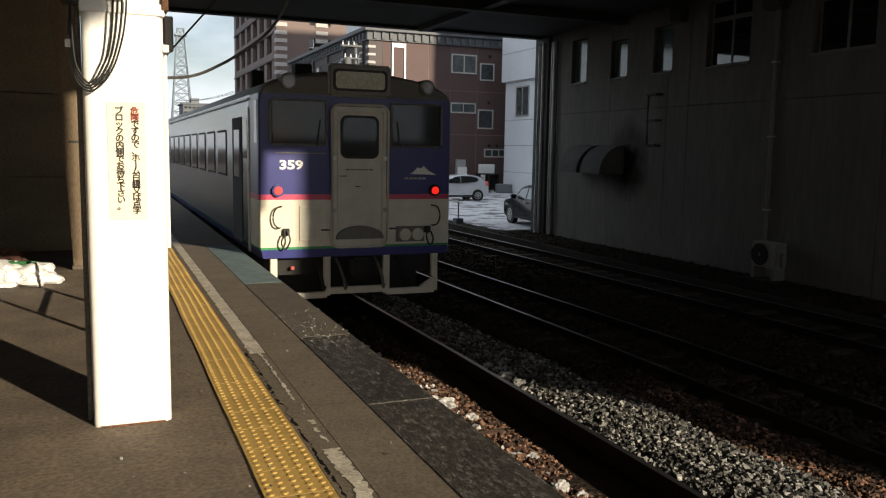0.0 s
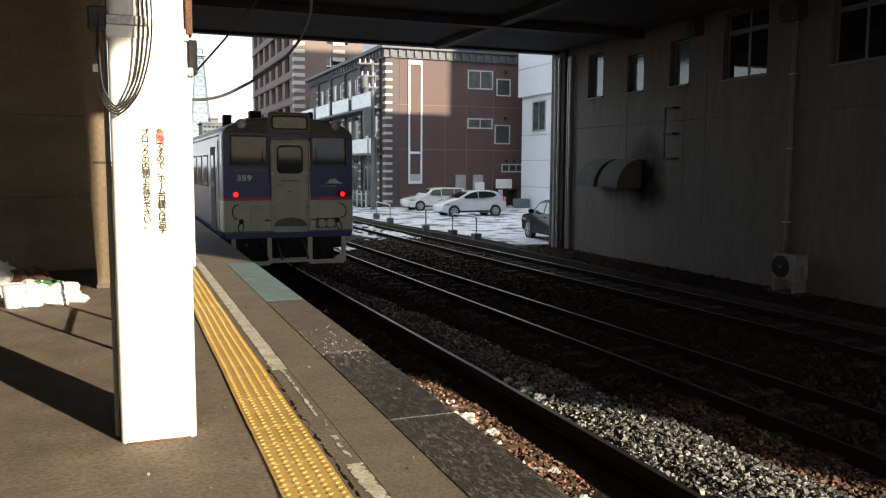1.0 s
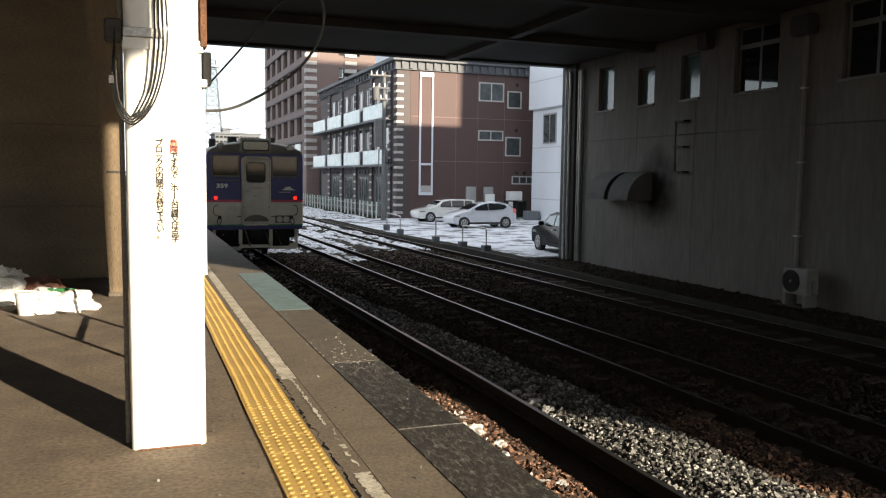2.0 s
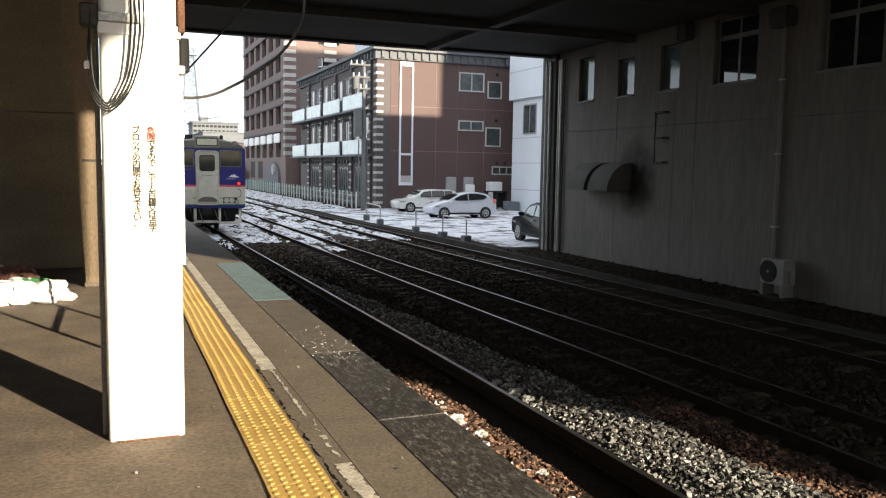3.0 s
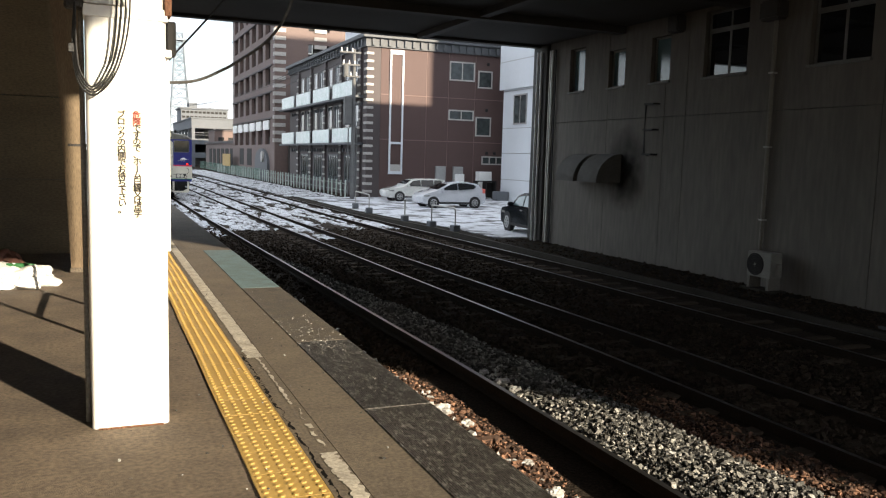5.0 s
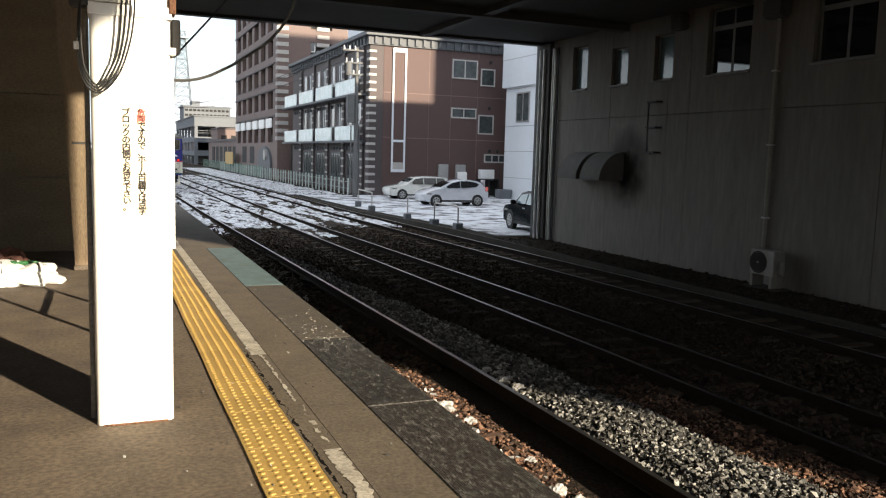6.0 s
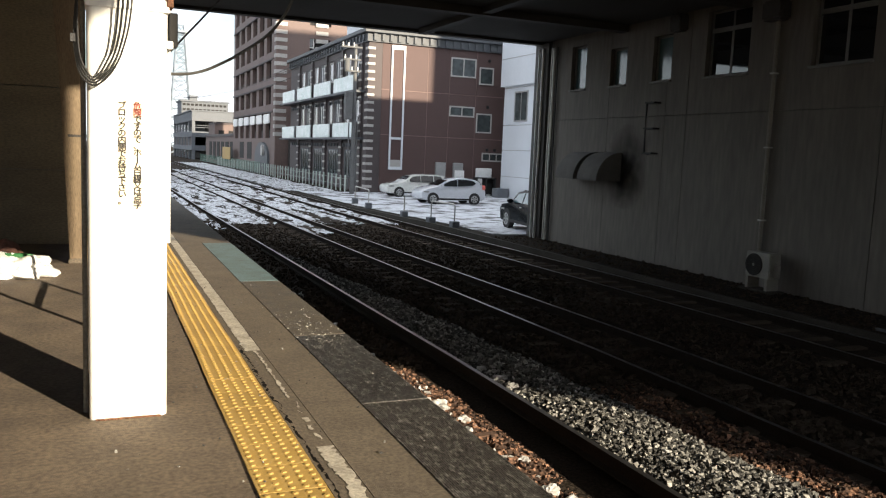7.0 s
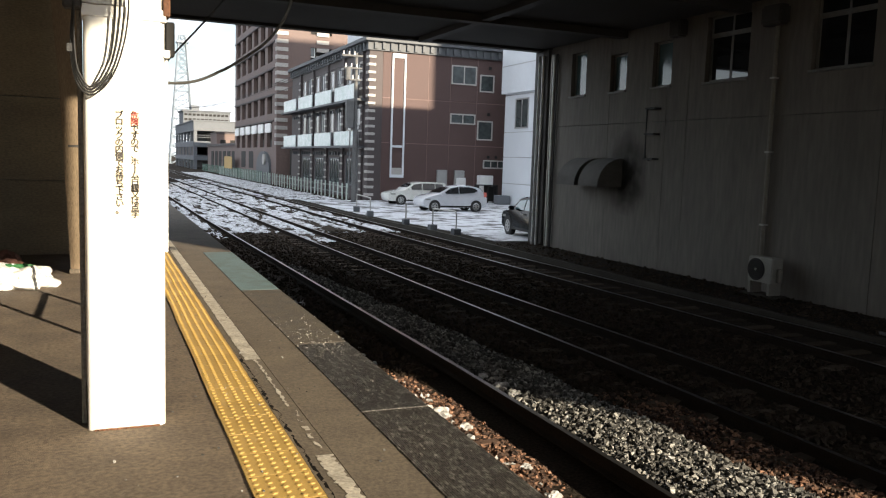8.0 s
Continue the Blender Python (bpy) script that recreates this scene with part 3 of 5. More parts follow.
# ---- the rail car ----
def rounded(x0, x1, z0, z1, r, n=5):
    """The outline of a rectangle with rounded corners."""
    out = []
    for cx, cz, a0 in ((x1 - r, z1 - r, 0), (x0 + r, z1 - r, 1), (x0 + r, z0 + r, 2), (x1 - r, z0 + r, 3)):
        out += [(cx + r * math.cos(math.pi / 2 * (a0 + k / n)), cz + r * math.sin(math.pi / 2 * (a0 + k / n))) for k in range(n + 1)]
    return out


def smooth_way(pts, n=6):
    """A smooth curve through the given places."""
    p, out = [Vector(q) for q in pts], []
    for i in range(len(p) - 1):
        a, b, c, d = p[max(i - 1, 0)], p[i], p[i + 1], p[min(i + 2, len(p) - 1)]
        for s in np.linspace(0, 1, n, endpoint=False):
            out.append(0.5 * (2 * b + (c - a) * s + (2 * a - 5 * b + 4 * c - d) * s * s + (3 * b - a - 3 * c + d) * s ** 3))
    return out + [p[-1]]


def rail_car():
    t = thing("rail_car", "blue and cream diesel rail car with lit red tail lamps", "train", (TRACK_X[0], 11.5, RAIL_Z))
    length = 20.8
    half = [(1.40, 0.98), (1.435, 1.12), (1.435, 3.16), (1.42, 3.27), (1.35, 3.37), (1.18, 3.46), (0.85, 3.55), (0.45, 3.61), (0.0, 3.63)]
    ring = half + [(-x, z) for x, z in half[-2::-1]]
    bm = bmesh.new()
    rows = []
    for y, sx, drop in ((0.0, 0.982, 0.12), (0.02, 0.992, 0.08), (0.07, 0.997, 0.03), (0.2, 1.0, 0.0), (length - 0.2, 1.0, 0.0), (length - 0.03, 0.98, 0.08), (length, 0.955, 0.12)):
        rows.append([bm.verts.new((x * sx, y, z - 0.6 * drop * max(0.0, (z - 3.16) / 0.47))) for x, z in ring])
    for a, b in zip(rows, rows[1:]):
        for i in range(len(ring)):
            bm.faces.new((a[i], a[(i + 1) % len(ring)], b[(i + 1) % len(ring)], b[i]))
    bm.faces.new(rows[0])
    bm.faces.new(rows[-1][::-1])
    for co, no in (((0, 0, 1.10), (0, 0, 1)), ((0, 0, 1.135), (0, 0, 1)), ((0, 0, 1.80), (0, 0, 1)), ((0, 0, 1.875), (0, 0, 1)), ((0, 0, 3.26), (0, 0, 1)),
                   ((0, 0.75, 0), (0, 1, 0)), ((0, 2.1, 0), (0, 1, 0))):
        bmesh.ops.bisect_plane(bm, geom=bm.verts[:] + bm.edges[:] + bm.faces[:], plane_co=co, plane_no=no)
    bmesh.ops.recalc_face_normals(bm, faces=bm.faces[:])
    for f in bm.faces:
        c = f.calc_center_median()
        side = c.y > 0.75 and c.z > 1.135
        f.material_index = (1 if c.z < 1.10 else 3 if c.z < 1.135 else 5 if side and c.z < 3.26 else 0 if c.z < 1.80 else 2 if c.z < 1.875 else (5 if side else 1) if c.z < 3.26 else (5 if side and c.z < 3.28 else 4))
    part("body", bm, [CREAM, BLUE, PINK, GREEN, ROOF_GREY, SIDE], t, "cream lower body, blue band, pink stripe and grey roof", True)
    # end door with its frame
    fr = bmesh.new()
    box(fr, -0.40, -0.335, -0.06, 0.01, 1.12, 3.10, 0.015, 2)
    box(fr, 0.335, 0.40, -0.06, 0.01, 1.12, 3.10, 0.015, 2)
    box(fr, -0.40, 0.40, -0.06, 0.01, 3.04, 3.115, 0.02, 2)
    door = part("end_door", one(box, -0.335, 0.335, -0.035, 0.0, 1.12, 3.04, 0.01), DOOR_CREAM, t, "grey-cream gangway door")
    part("door_frame", fr, DOOR_CREAM, door)
    part("door_window", one(prism, rounded(-0.25, 0.25, 2.42, 2.96, 0.08), "y", -0.048, -0.02), CAB_GLASS, door, "rounded dark door window")
    w = bmesh.new()
    prism(w, rounded(-0.285, 0.285, 2.385, 2.995, 0.10), "y", -0.043, -0.03)
    part("window_rubber", w, BLACK, door)
    part("gangway_frame", one(tube, [(x, -0.07, z) for x, z in rounded(-0.42, 0.42, 1.12, 3.14, 0.12)] + [(0.42, -0.07, 3.02)], 0.018, 6), DOOR_CREAM, t, "rounded gangway frame")
    for s in (-1, 1):
        for z in (2.36, 1.62):
            part("hinge", one(box, s * 0.375 - 0.022, s * 0.375 + 0.022, -0.078, -0.055, z, z + 0.06), WHITE if z > 2 else GALV, door)
    bars = bmesh.new()
    for k in range(6):
        box(bars, -0.20 + k * 0.07, -0.15 + k * 0.07, -0.0385, -0.034, 2.22, 2.236)
    box(bars, -0.06, 0.02, -0.0385, -0.034, 1.98, 1.995)
    part("notice_bars", bars, UNDER, door)
    part("door_handle", one(rod, (-0.30, -0.07, 2.14), (-0.20, -0.07, 2.14), 0.014), GALV, door)
    fp = bmesh.new()
    prism(fp, [(0.36 * math.cos(a), 1.235 + 0.19 * math.sin(a)) for a in np.linspace(0, math.pi, 14)], "y", -0.09, -0.03)
    part("foot_plate", fp, ROOF_GREY, t, "rounded grey gangway plate")
    # windscreens that wrap round the corners
    for s in (-1, 1):
        x0, x1 = 0.50, 1.36
        g = bmesh.new()
        prism(g, [(s * x0, -0.012), (s * (x1 - 0.13), -0.012), (s * (x1 + 0.025), 0.02), (s * (x1 + 0.077), 0.09), (s * (x1 + 0.077), 0.30), (s * (x1 - 0.03), 0.30), (s * x0, 0.05)], "z", 2.585, 3.17)
        part("windscreen", g, CAB_GLASS, t, "dark wrap-round cab window")
        wf = bmesh.new()
        box(wf, min(s * 0.47, s * 1.24), max(s * 0.47, s * 1.24), -0.022, 0.0, 2.555, 2.59, 0.006)
        box(wf, min(s * 0.47, s * 1.24), max(s * 0.47, s * 1.24), -0.022, 0.0, 3.165, 3.195, 0.006)
        box(wf, min(s * 0.47, s * 0.505), max(s * 0.47, s * 0.505), -0.022, 0.0, 2.585, 3.17, 0.006)
        box(wf, min(s * 1.25, s * 1.285), max(s * 1.25, s * 1.285), -0.026, 0.0, 2.585, 3.17, 0.006)
        part("windscreen_frame", wf, ROOF_GREY, t)
        wp = bmesh.new()
        tube(wp, [(s * 0.62, -0.05, 2.55), (s * 0.60, -0.035, 2.7), (s * 0.57, -0.03, 2.92)], 0.006)
        part("wiper", wp, BLACK, t)
        # tail lamp, head lamp, hand rail, hose
        tl = part("tail_lamp", one(rod, (s * 1.17, -0.05, 1.93), (s * 1.17, 0.02, 1.93), 0.085, n=20), BLUE if s < 0 else UNDER, t, "tail lamp housing")
        part("tail_lens", one(rod, (s * 1.17, -0.062, 1.93), (s * 1.17, -0.045, 1.93), 0.055, n=18), TAIL_RED, tl, "glowing red tail lens")
        hl = part("head_lamp", one(rod, (s * 1.02, -0.06, 3.43), (s * 1.02, 0.25, 3.43), 0.115, n=20), ROOF_GREY, t, "round head lamp housing")
        part("head_lens", one(rod, (s * 1.02, -0.07, 3.43), (s * 1.02, -0.055, 3.43), 0.085, n=20), LENS, hl)
        hr = bmesh.new()
        tube(hr, smooth_way([(s * 1.13, -0.0, 1.71), (s * 1.13, -0.05, 1.71), (s * 1.20, -0.06, 1.69), (s * 1.245, -0.06, 1.6), (s * 1.24, -0.06, 1.49), (s * 1.19, -0.06, 1.42), (s * 1.14, 0, 1.41)], 5), 0.011)
        part("hand_rail", hr, BLACK, t)
        ho = bmesh.new()
        tube(ho, smooth_way([(s * 1.06, -0.0, 1.36), (s * 1.06, -0.08, 1.36), (s * 1.02, -0.1, 1.25), (s * 1.08, -0.1, 1.12), (s * 1.14, -0.08, 1.2), (s * 1.1, -0.08, 1.32)], 5), 0.012)
        box(ho, s * 1.06 - 0.045, s * 1.06 + 0.045, -0.06, 0.0, 1.30, 1.40, 0.01)
        part("hose", ho, BLACK, t)
        part("step_iron", one(rod, (s * 0.5 - 0.06, -0.03, 1.37), (s * 0.5 + 0.06, -0.03, 1.37), 0.012), BLACK, t)
        # skirt frame
        sk = bmesh.new()
        for a, b in (((1.22, 0.98), (1.22, 0.62)), ((1.22, 0.62), (1.0, 0.40)), ((1.22, 0.40), (0.45, 0.40)), ((0.45, 0.98), (0.45, 0.40))):
            box_x = sorted((s * a[0], s * b[0]))
            if a[0] == b[0]:
                box(sk, s * a[0] - 0.05, s * a[0] + 0.05, 0.05, 0.12, b[1], a[1], 0.008)
            elif a[1] == b[1]:
                box(sk, box_x[0], box_x[1], 0.05, 0.13, a[1] - 0.03, a[1] + 0.06, 0.008)
            else:
                prism(sk, [(s * 1.27, 0.64), (s * 1.27, 0.40), (s * 1.0, 0.40), (s * 1.0, 0.48)], "y", 0.052, 0.12)
        part("skirt_frame", sk, CREAM, t, "cream pipe skirt frame")
    part("centre_skirt", one(box, -0.42, 0.42, 0.05, 0.12, 0.42, 0.52, 0.008), CREAM, t)
    # socket box, jumper sockets, number, emblem
    so = bmesh.new()
    box(so, -0.87, -0.50, -0.02, 0.0, 1.22, 1.72, 0.006)
    sb = part("socket_cover", so, CREAM, t)
    part("recess_panel", one(box, -0.84, -0.57, -0.024, -0.015, 1.26, 1.69), DOOR_CREAM, sb)
    for k in range(2):
        part("jumper_socket", one(rod, (0.70 + k * 0.2, -0.07, 1.28), (0.70 + k * 0.2, 0.02, 1.28), 0.09, n=16), DOOR_CREAM, t, "round jumper socket")
    part("socket_plate", one(box, 0.57, 1.02, -0.012, 0.002, 1.17, 1.40), ROOF_GREY, t)
    em = bmesh.new()
    prism(em, [(0.78, 2.17), (1.20, 2.16), (1.08, 2.22), (1.00, 2.29), (0.95, 2.25), (0.90, 2.27), (0.85, 2.21)], "y", -0.006, 0.001)
    part("emblem", em, WHITE, t, "pale mountain emblem")
    em = bmesh.new()
    for k in range(5):
        box(em, 0.70 + k * 0.07, 0.755 + k * 0.07, -0.005, 0.001, 2.09, 2.12)
    part("emblem_bars", em, PALE_STONE, t)
    lettering("number", "359", (-1.15, -0.008, 2.23), 0.17, WHITE, t, bold=0.006).scale = (1.32, 1.0, 1.0)
    tr = bmesh.new()
    box(tr, -1.2, -0.48, -0.012, 0.0, 2.445, 2.46)
    part("trim_line", tr, ROOF_GREY, t)
    # destination box on the roof front
    db = bmesh.new()
    box(db, -0.46, 0.46, -0.06, 0.55, 3.25, 3.71, 0.035, 3)
    d = part("destination_box", db, BOX_GREY, t, "grey destination box on the roof end")
    part("destination_glass", one(prism, rounded(-0.36, 0.36, 3.365, 3.60, 0.05), "y", -0.072, -0.055), DEST, d, "yellowish destination film")
    part("destination_frame", one(prism, rounded(-0.40, 0.40, 3.33, 3.635, 0.07), "y", -0.068, -0.052), DARK_STEEL, d)
    # roof fittings
    for x, y, a, h in ((-0.55, 1.2, 0.13, 0.16), (0.62, 0.7, 0.06, 0.14), (-1.05, 2.2, 0.10, 0.12)):
        part("roof_aerial", one(box, x - a, x + a, y - a, y + a, 3.45, 3.63 + h, 0.02), UNDER, t)
    for y in (4.5, 8.5, 12.5, 16.5):
        part("roof_vent", one(box, -0.4, 0.4, y - 0.5, y + 0.5, 3.56, 3.80, 0.06, 2), ROOF_GREY, t)
    # sides
    for s in (-1, 1):
        for y0 in (1.35, 18.6):
            # No recess is modelled; its shade is painted on as the door's near-black colour.
            dr = part("side_door", one(box, min(s * 1.425, s * 1.444), max(s * 1.425, s * 1.444), y0, y0 + 0.95, 1.05, 2.98, 0.008), UNDER, t, "side passenger door, near black in place of its recess shade")
            part("door_glass", one(box, min(s * 1.43, s * 1.450), max(s * 1.43, s * 1.450), y0 + 0.2, y0 + 0.75, 2.05, 2.8, 0.04, 2), SIDE_GLASS, dr)
        part("door_gutter", one(box, min(s * 1.43, s * 1.46), max(s * 1.43, s * 1.46), 0.7, 20.0, 3.20, 3.23), ALU, t)
        part("side_pillar", one(box, min(s * 1.425, s * 1.45), max(s * 1.425, s * 1.45), 0.68, 0.80, 1.0, 3.1, 0.006), CREAM, t)
        part("cab_side_window", one(box, min(s * 1.425, s * 1.445), max(s * 1.425, s * 1.445), 0.86, 1.25, 2.35, 2.95, 0.03, 2), SIDE_GLASS, t)
        for k in range(10):
            y0 = 3.0 + k * 1.52
            wn_ = part("side_window", one(box, min(s * 1.425, s * 1.443), max(s * 1.425, s * 1.443), y0, y0 + 1.12, 2.02, 2.82, 0.05, 2), UNDER, t)
            part("side_pane", one(box, min(s * 1.43, s * 1.448), max(s * 1.43, s * 1.448), y0 + 0.04, y0 + 1.08, 2.06, 2.78, 0.04, 2), SIDE_GLASS, wn_)
    # underframe, coupler, bogies
    part("underframe", one(box, -1.15, 1.15, 0.9, length - 0.9, 0.62, 0.98, 0.02), UNDER, t)
    part("headstock", one(box, -1.3, 1.3, 0.14, 0.35, 0.72, 0.99), UNDER, t)
    cp = bmesh.new()
    box(cp, -0.13, 0.13, -0.28, 0.5, 0.74, 0.98, 0.03, 2)
    box(cp, -0.2, 0.06, -0.36, -0.2, 0.72, 1.0, 0.04, 2)
    part("coupler", cp, UNDER, t, "dark knuckle coupler")
    for x in (-0.62, -0.3, 0.28, 0.6):
        hs = bmesh.new()
        tube(hs, [(x, 0.13, 0.93), (x, -0.05, 0.86), (x + 0.06, -0.09, 0.66), (x + 0.1, -0.02, 0.50), (x + 0.16, 0.1, 0.55)], 0.022)
        part("air_hose", hs, UNDER if abs(x) > 0.5 else ROOF_GREY, t)
    part("hose_tap", one(box, -0.98, -0.93, 0.04, 0.1, 0.80, 0.85, 0.01), INK_RED, t)
    part("equipment_front", one(box, -1.12, 1.12, 0.55, 1.2, 0.34, 0.97, 0.03), UNDER, t)
    for yb in (3.4, length - 3.4):
        bo = part("bogie", one(box, -0.95, 0.95, yb - 1.5, yb + 1.5, 0.42, 0.66, 0.04), UNDER, t)
        for dy in (-1.05, 1.05):
            for s in (-1, 1):
                part("wheel", one(rod, (s * 0.53, yb + dy, 0.43), (s * 0.65, yb + dy, 0.43), 0.43, n=28), UNDER, bo)
    for y0 in (6.2, 10.5, 13.0):
        part("equipment_box", one(box, -1.3, 1.3, y0, y0 + 1.8, 0.35, 0.9, 0.03), UNDER, t)
    return t


def text_mesh(body, size, bold=0.0, depth=0.002, heavy=0.0):
    """Flat letters as a mesh; heavy thickens the strokes."""
    c = bpy.data.curves.new("text", "FONT")
    c.body, c.size, c.extrude, c.offset, c.resolution_u = body, size, depth, bold, 3
    c.align_x = "LEFT"
    ob = bpy.data.objects.new("text", c)
    scene.collection.objects.link(ob)
    bpy.context.view_layer.update()
    flat_text = bpy.data.meshes.new_from_object(ob.evaluated_get(bpy.context.evaluated_depsgraph_get()))
    bm = bmesh.new()
    for dx, dy in ((0, 0), (heavy, 0), (-heavy, 0), (0, heavy), (0, -heavy)) if heavy else ((0, 0),):
        flat_text.transform(Matrix.Translation((dx, dy, 0)))
        bm.from_mesh(flat_text)
        flat_text.transform(Matrix.Translation((-dx, -dy, 0)))
    me = bpy.data.meshes.new("text")
    bm.to_mesh(me)
    bm.free()
    bpy.data.meshes.remove(flat_text)
    bpy.data.objects.remove(ob)
    bpy.data.curves.remove(c)
    return me


def lettering(name, body, at, size, m, parent, bold=0.0):
    """Words that stand upright and face the platform's near end."""
    me = text_mesh(body, size, bold)
    me.name = name
    me.materials.clear()
    me.materials.append(m)
    ob = new(name, me)
    ob.parent = parent
    ob.matrix_basis = pose(*at, 90, 0, 0)
    return ob


train = rail_car()
# ---- beyond the deck: buildings ----
def facade_window(parent, axis, plane, u0, u1, z0, z1, name="window", bars=1, frame_mat=None, proud=0.05):
    """A framed window standing proud of a wall that faces -x or -y."""
    def bx(bm, a, b, c, d, p0, p1):
        return box(bm, plane - p1, plane - p0, a, b, c, d) if axis == "x" else box(bm, a, b, plane - p1, plane - p0, c, d)
    g = part(name, one(bx, u0, u1, z0, z1, -0.05, proud * 0.3), FACADE_GLASS, parent)
    f = bmesh.new()
    w = 0.07
    bx(f, u0 - w, u0 + 0.02, z0 - w, z1 + w, -0.02, proud)
    bx(f, u1 - 0.02, u1 + w, z0 - w, z1 + w, -0.02, proud)
    bx(f, u0 + 0.02, u1 - 0.02, z0 - w, z0 + 0.02, -0.02, proud)
    bx(f, u0 + 0.02, u1 - 0.02, z1 - 0.02, z1 + w, -0.02, proud)
    for i in range(bars):
        c = u0 + (u1 - u0) * (i + 1) / (bars + 1)
        bx(f, c - 0.035, c + 0.035, z0 + 0.02, z1 - 0.02, -0.02, proud * 0.9)
    part("window_frame", f, frame_mat or PALE_STONE, g)
    return g


def brown_building():
    x0, x1, y0, y1, z0, z1 = 16.2, 30.0, 52.0, 75.5, -1.25, 9.4
    t = thing("office_building", "three-storey brown tiled building with grey cornice and white balconies", "building", (0, 0, 0))
    fw = part("front_wall", one(box, x0 + 0.3, x1, y0 + 0.02, y1, z0, 8.6), BRICK_PALE, t, "brown tiled end wall with pale joints")
    cells(None, "y", y0, 0.018, x0 + 0.95, x1, z0, 8.6, (), (20.4, 24.0, 22.0, 26.3), (2.65, 5.6), 0.05, lambda bm: part("panel", bm, BRICK, fw))
    part("corner_wall", one(box, x0, x0 + 0.93, y0 - 0.02, y0 + 0.7, z0, 8.6), GREY_TILE, t)
    part("side_wall", one(box, x0, x0 + 0.3, y0 + 0.7, y1, z0, 8.6), GREY_TILE, t, "grey tiled side wall")
    c = bmesh.new()
    box(c, x0 - 0.15, x1, y0 - 0.15, y1 + 0.1, 8.6, 9.15)
    box(c, x0 - 0.4, x1, y0 - 0.4, y1 + 0.3, 9.15, 9.42, 0.03)
    part("cornice", c, SLATE, t, "grey cornice")
    me = finish("dentil", one(box, -0.1, 0.1, -0.12, 0.0, 0, 0.42), SLATE)
    for k in range(22):
        o = new("dentil", me)
        o.parent, o.matrix_basis = t, pose(x0 + 0.35 + k * 0.56, y0 - 0.15, 8.68)
    for k in range(30):
        o = new("dentil", me)
        o.parent, o.matrix_basis = t, pose(x0 - 0.15, y0 + 0.5 + k * 0.78, 8.68, 0, 0, -90)
    q = finish("quoin", one(box, -0.07, 0.44, -0.07, 0.5, 0, 0.17, 0.01), PALE_STONE)
    for k in range(19):
        o = new("quoin", q)
        o.parent, o.matrix_basis = t, pose(x0, y0, -0.9 + k * 0.5)
    # tall framed niche
    n = bmesh.new()
    for a, b, c0, d in ((17.76, 17.87, 0.35, 8.5), (18.62, 18.73, 0.35, 8.5), (17.87, 18.62, 8.22, 8.5), (17.87, 18.62, 0.35, 0.55), (17.87, 18.62, 2.35, 2.5)):
        box(n, a, b, y0 - 0.1, y0 - 0.004, c0, d)
    part("niche_frame", n, WHITE_WALL, t, "tall white framed niche")
    part("niche_panel", one(box, 17.87, 18.62, y0 - 0.03, y0 - 0.006, 2.5, 8.22), BRICK, t)
    part("niche_glass", one(box, 17.87, 18.62, y0 - 0.05, y0 - 0.006, 0.55, 1.0), PALE_STONE, t)
    for u0, u1, a, b, bars in ((22.1, 23.85, 6.85, 8.0, 1), (24.25, 25.2, 6.45, 7.5, 0), (22.1, 23.85, 4.18, 4.75, 1), (24.15, 25.2, 3.15, 4.35, 0), (24.7, 26.3, 1.2, 1.65, 2)):
        facade_window(t, "y", y0 - 0.005, u0, u1, a, b, bars=bars)
    for x, z in ((24.9, 8.05), (24.9, 4.9), (25.0, 1.95), (25.6, 1.95)):
        part("vent_hood", one(box, x - 0.09, x + 0.09, y0 - 0.14, y0, z - 0.12, z + 0.08, 0.03), UNDER, t)
    for x in (21.15, 22.45):
        part("meter_box", one(box, x, x + 0.72, y0 - 0.2, y0 - 0.004, -0.1, 0.95, 0.015), ALU, t, "grey meter box")
    # side facade
    for k in range(5):
        y = y0 + 1.0 + k * 4.6
        part("pilaster", one(box, x0 - 0.16, x0 + 0.02, y, y + 0.5, z0, 8.6), GREY_TILE, t)
        for j in range(16):
            o = new("pilaster_stone", finish("pilaster_stone", one(box, -0.05, 0.02, -0.02, 0.52, 0, 0.14), PALE_STONE) if k == 0 and j == 0 else bpy.data.meshes["pilaster_stone"])
            o.parent, o.matrix_basis = t, pose(x0 - 0.16, y, -0.6 + j * 0.56)
    for k in range(4):
        y = y0 + 1.7 + k * 4.6
        for a, b in ((6.55, 7.9), (3.5, 5.1)):
            facade_window(t, "x", x0 - 0.004, y + 0.3, y + 1.3, a, b, bars=1, frame_mat=SLATE)
            facade_window(t, "x", x0 - 0.004, y + 2.3, y + 3.2, a, b, bars=0)
        facade_window(t, "x", x0 - 0.004, y + 0.6, y + 3.2, -0.3, 1.5, bars=3, frame_mat=SLATE)
    for z in (5.35, 2.25):
        b = part("balcony", one(box, x0 - 0.75, x0 - 0.005, y0 + 0.6, y1 + 1.2, z, z + 0.15), SLATE, t, "balcony slab")
        for k in range(4):
            y = y0 + 0.9 + k * 5.9
            part("balcony_panel", one(box, x0 - 0.76, x0 - 0.68, y, y + 4.9, z + 0.15, z + 1.12, 0.01), PANEL, b, "pale translucent balcony panel")
    for z in (1.95, 5.05):
        for k in range(26):
            o = new("dentil", me)
            o.parent, o.matrix_basis = t, pose(x0 - 0.006, y0 + 1.0 + k * 0.85, z - 0.2, 0, 0, -90) @ Matrix.Diagonal((0.8, 1, 0.6, 1))
    pl = part("roof_plant", one(box, 17.5, 20.5, 58, 62, 9.4, 11.0, 0.05), WHITE_WALL, t, "white plant room on the roof")
    return t


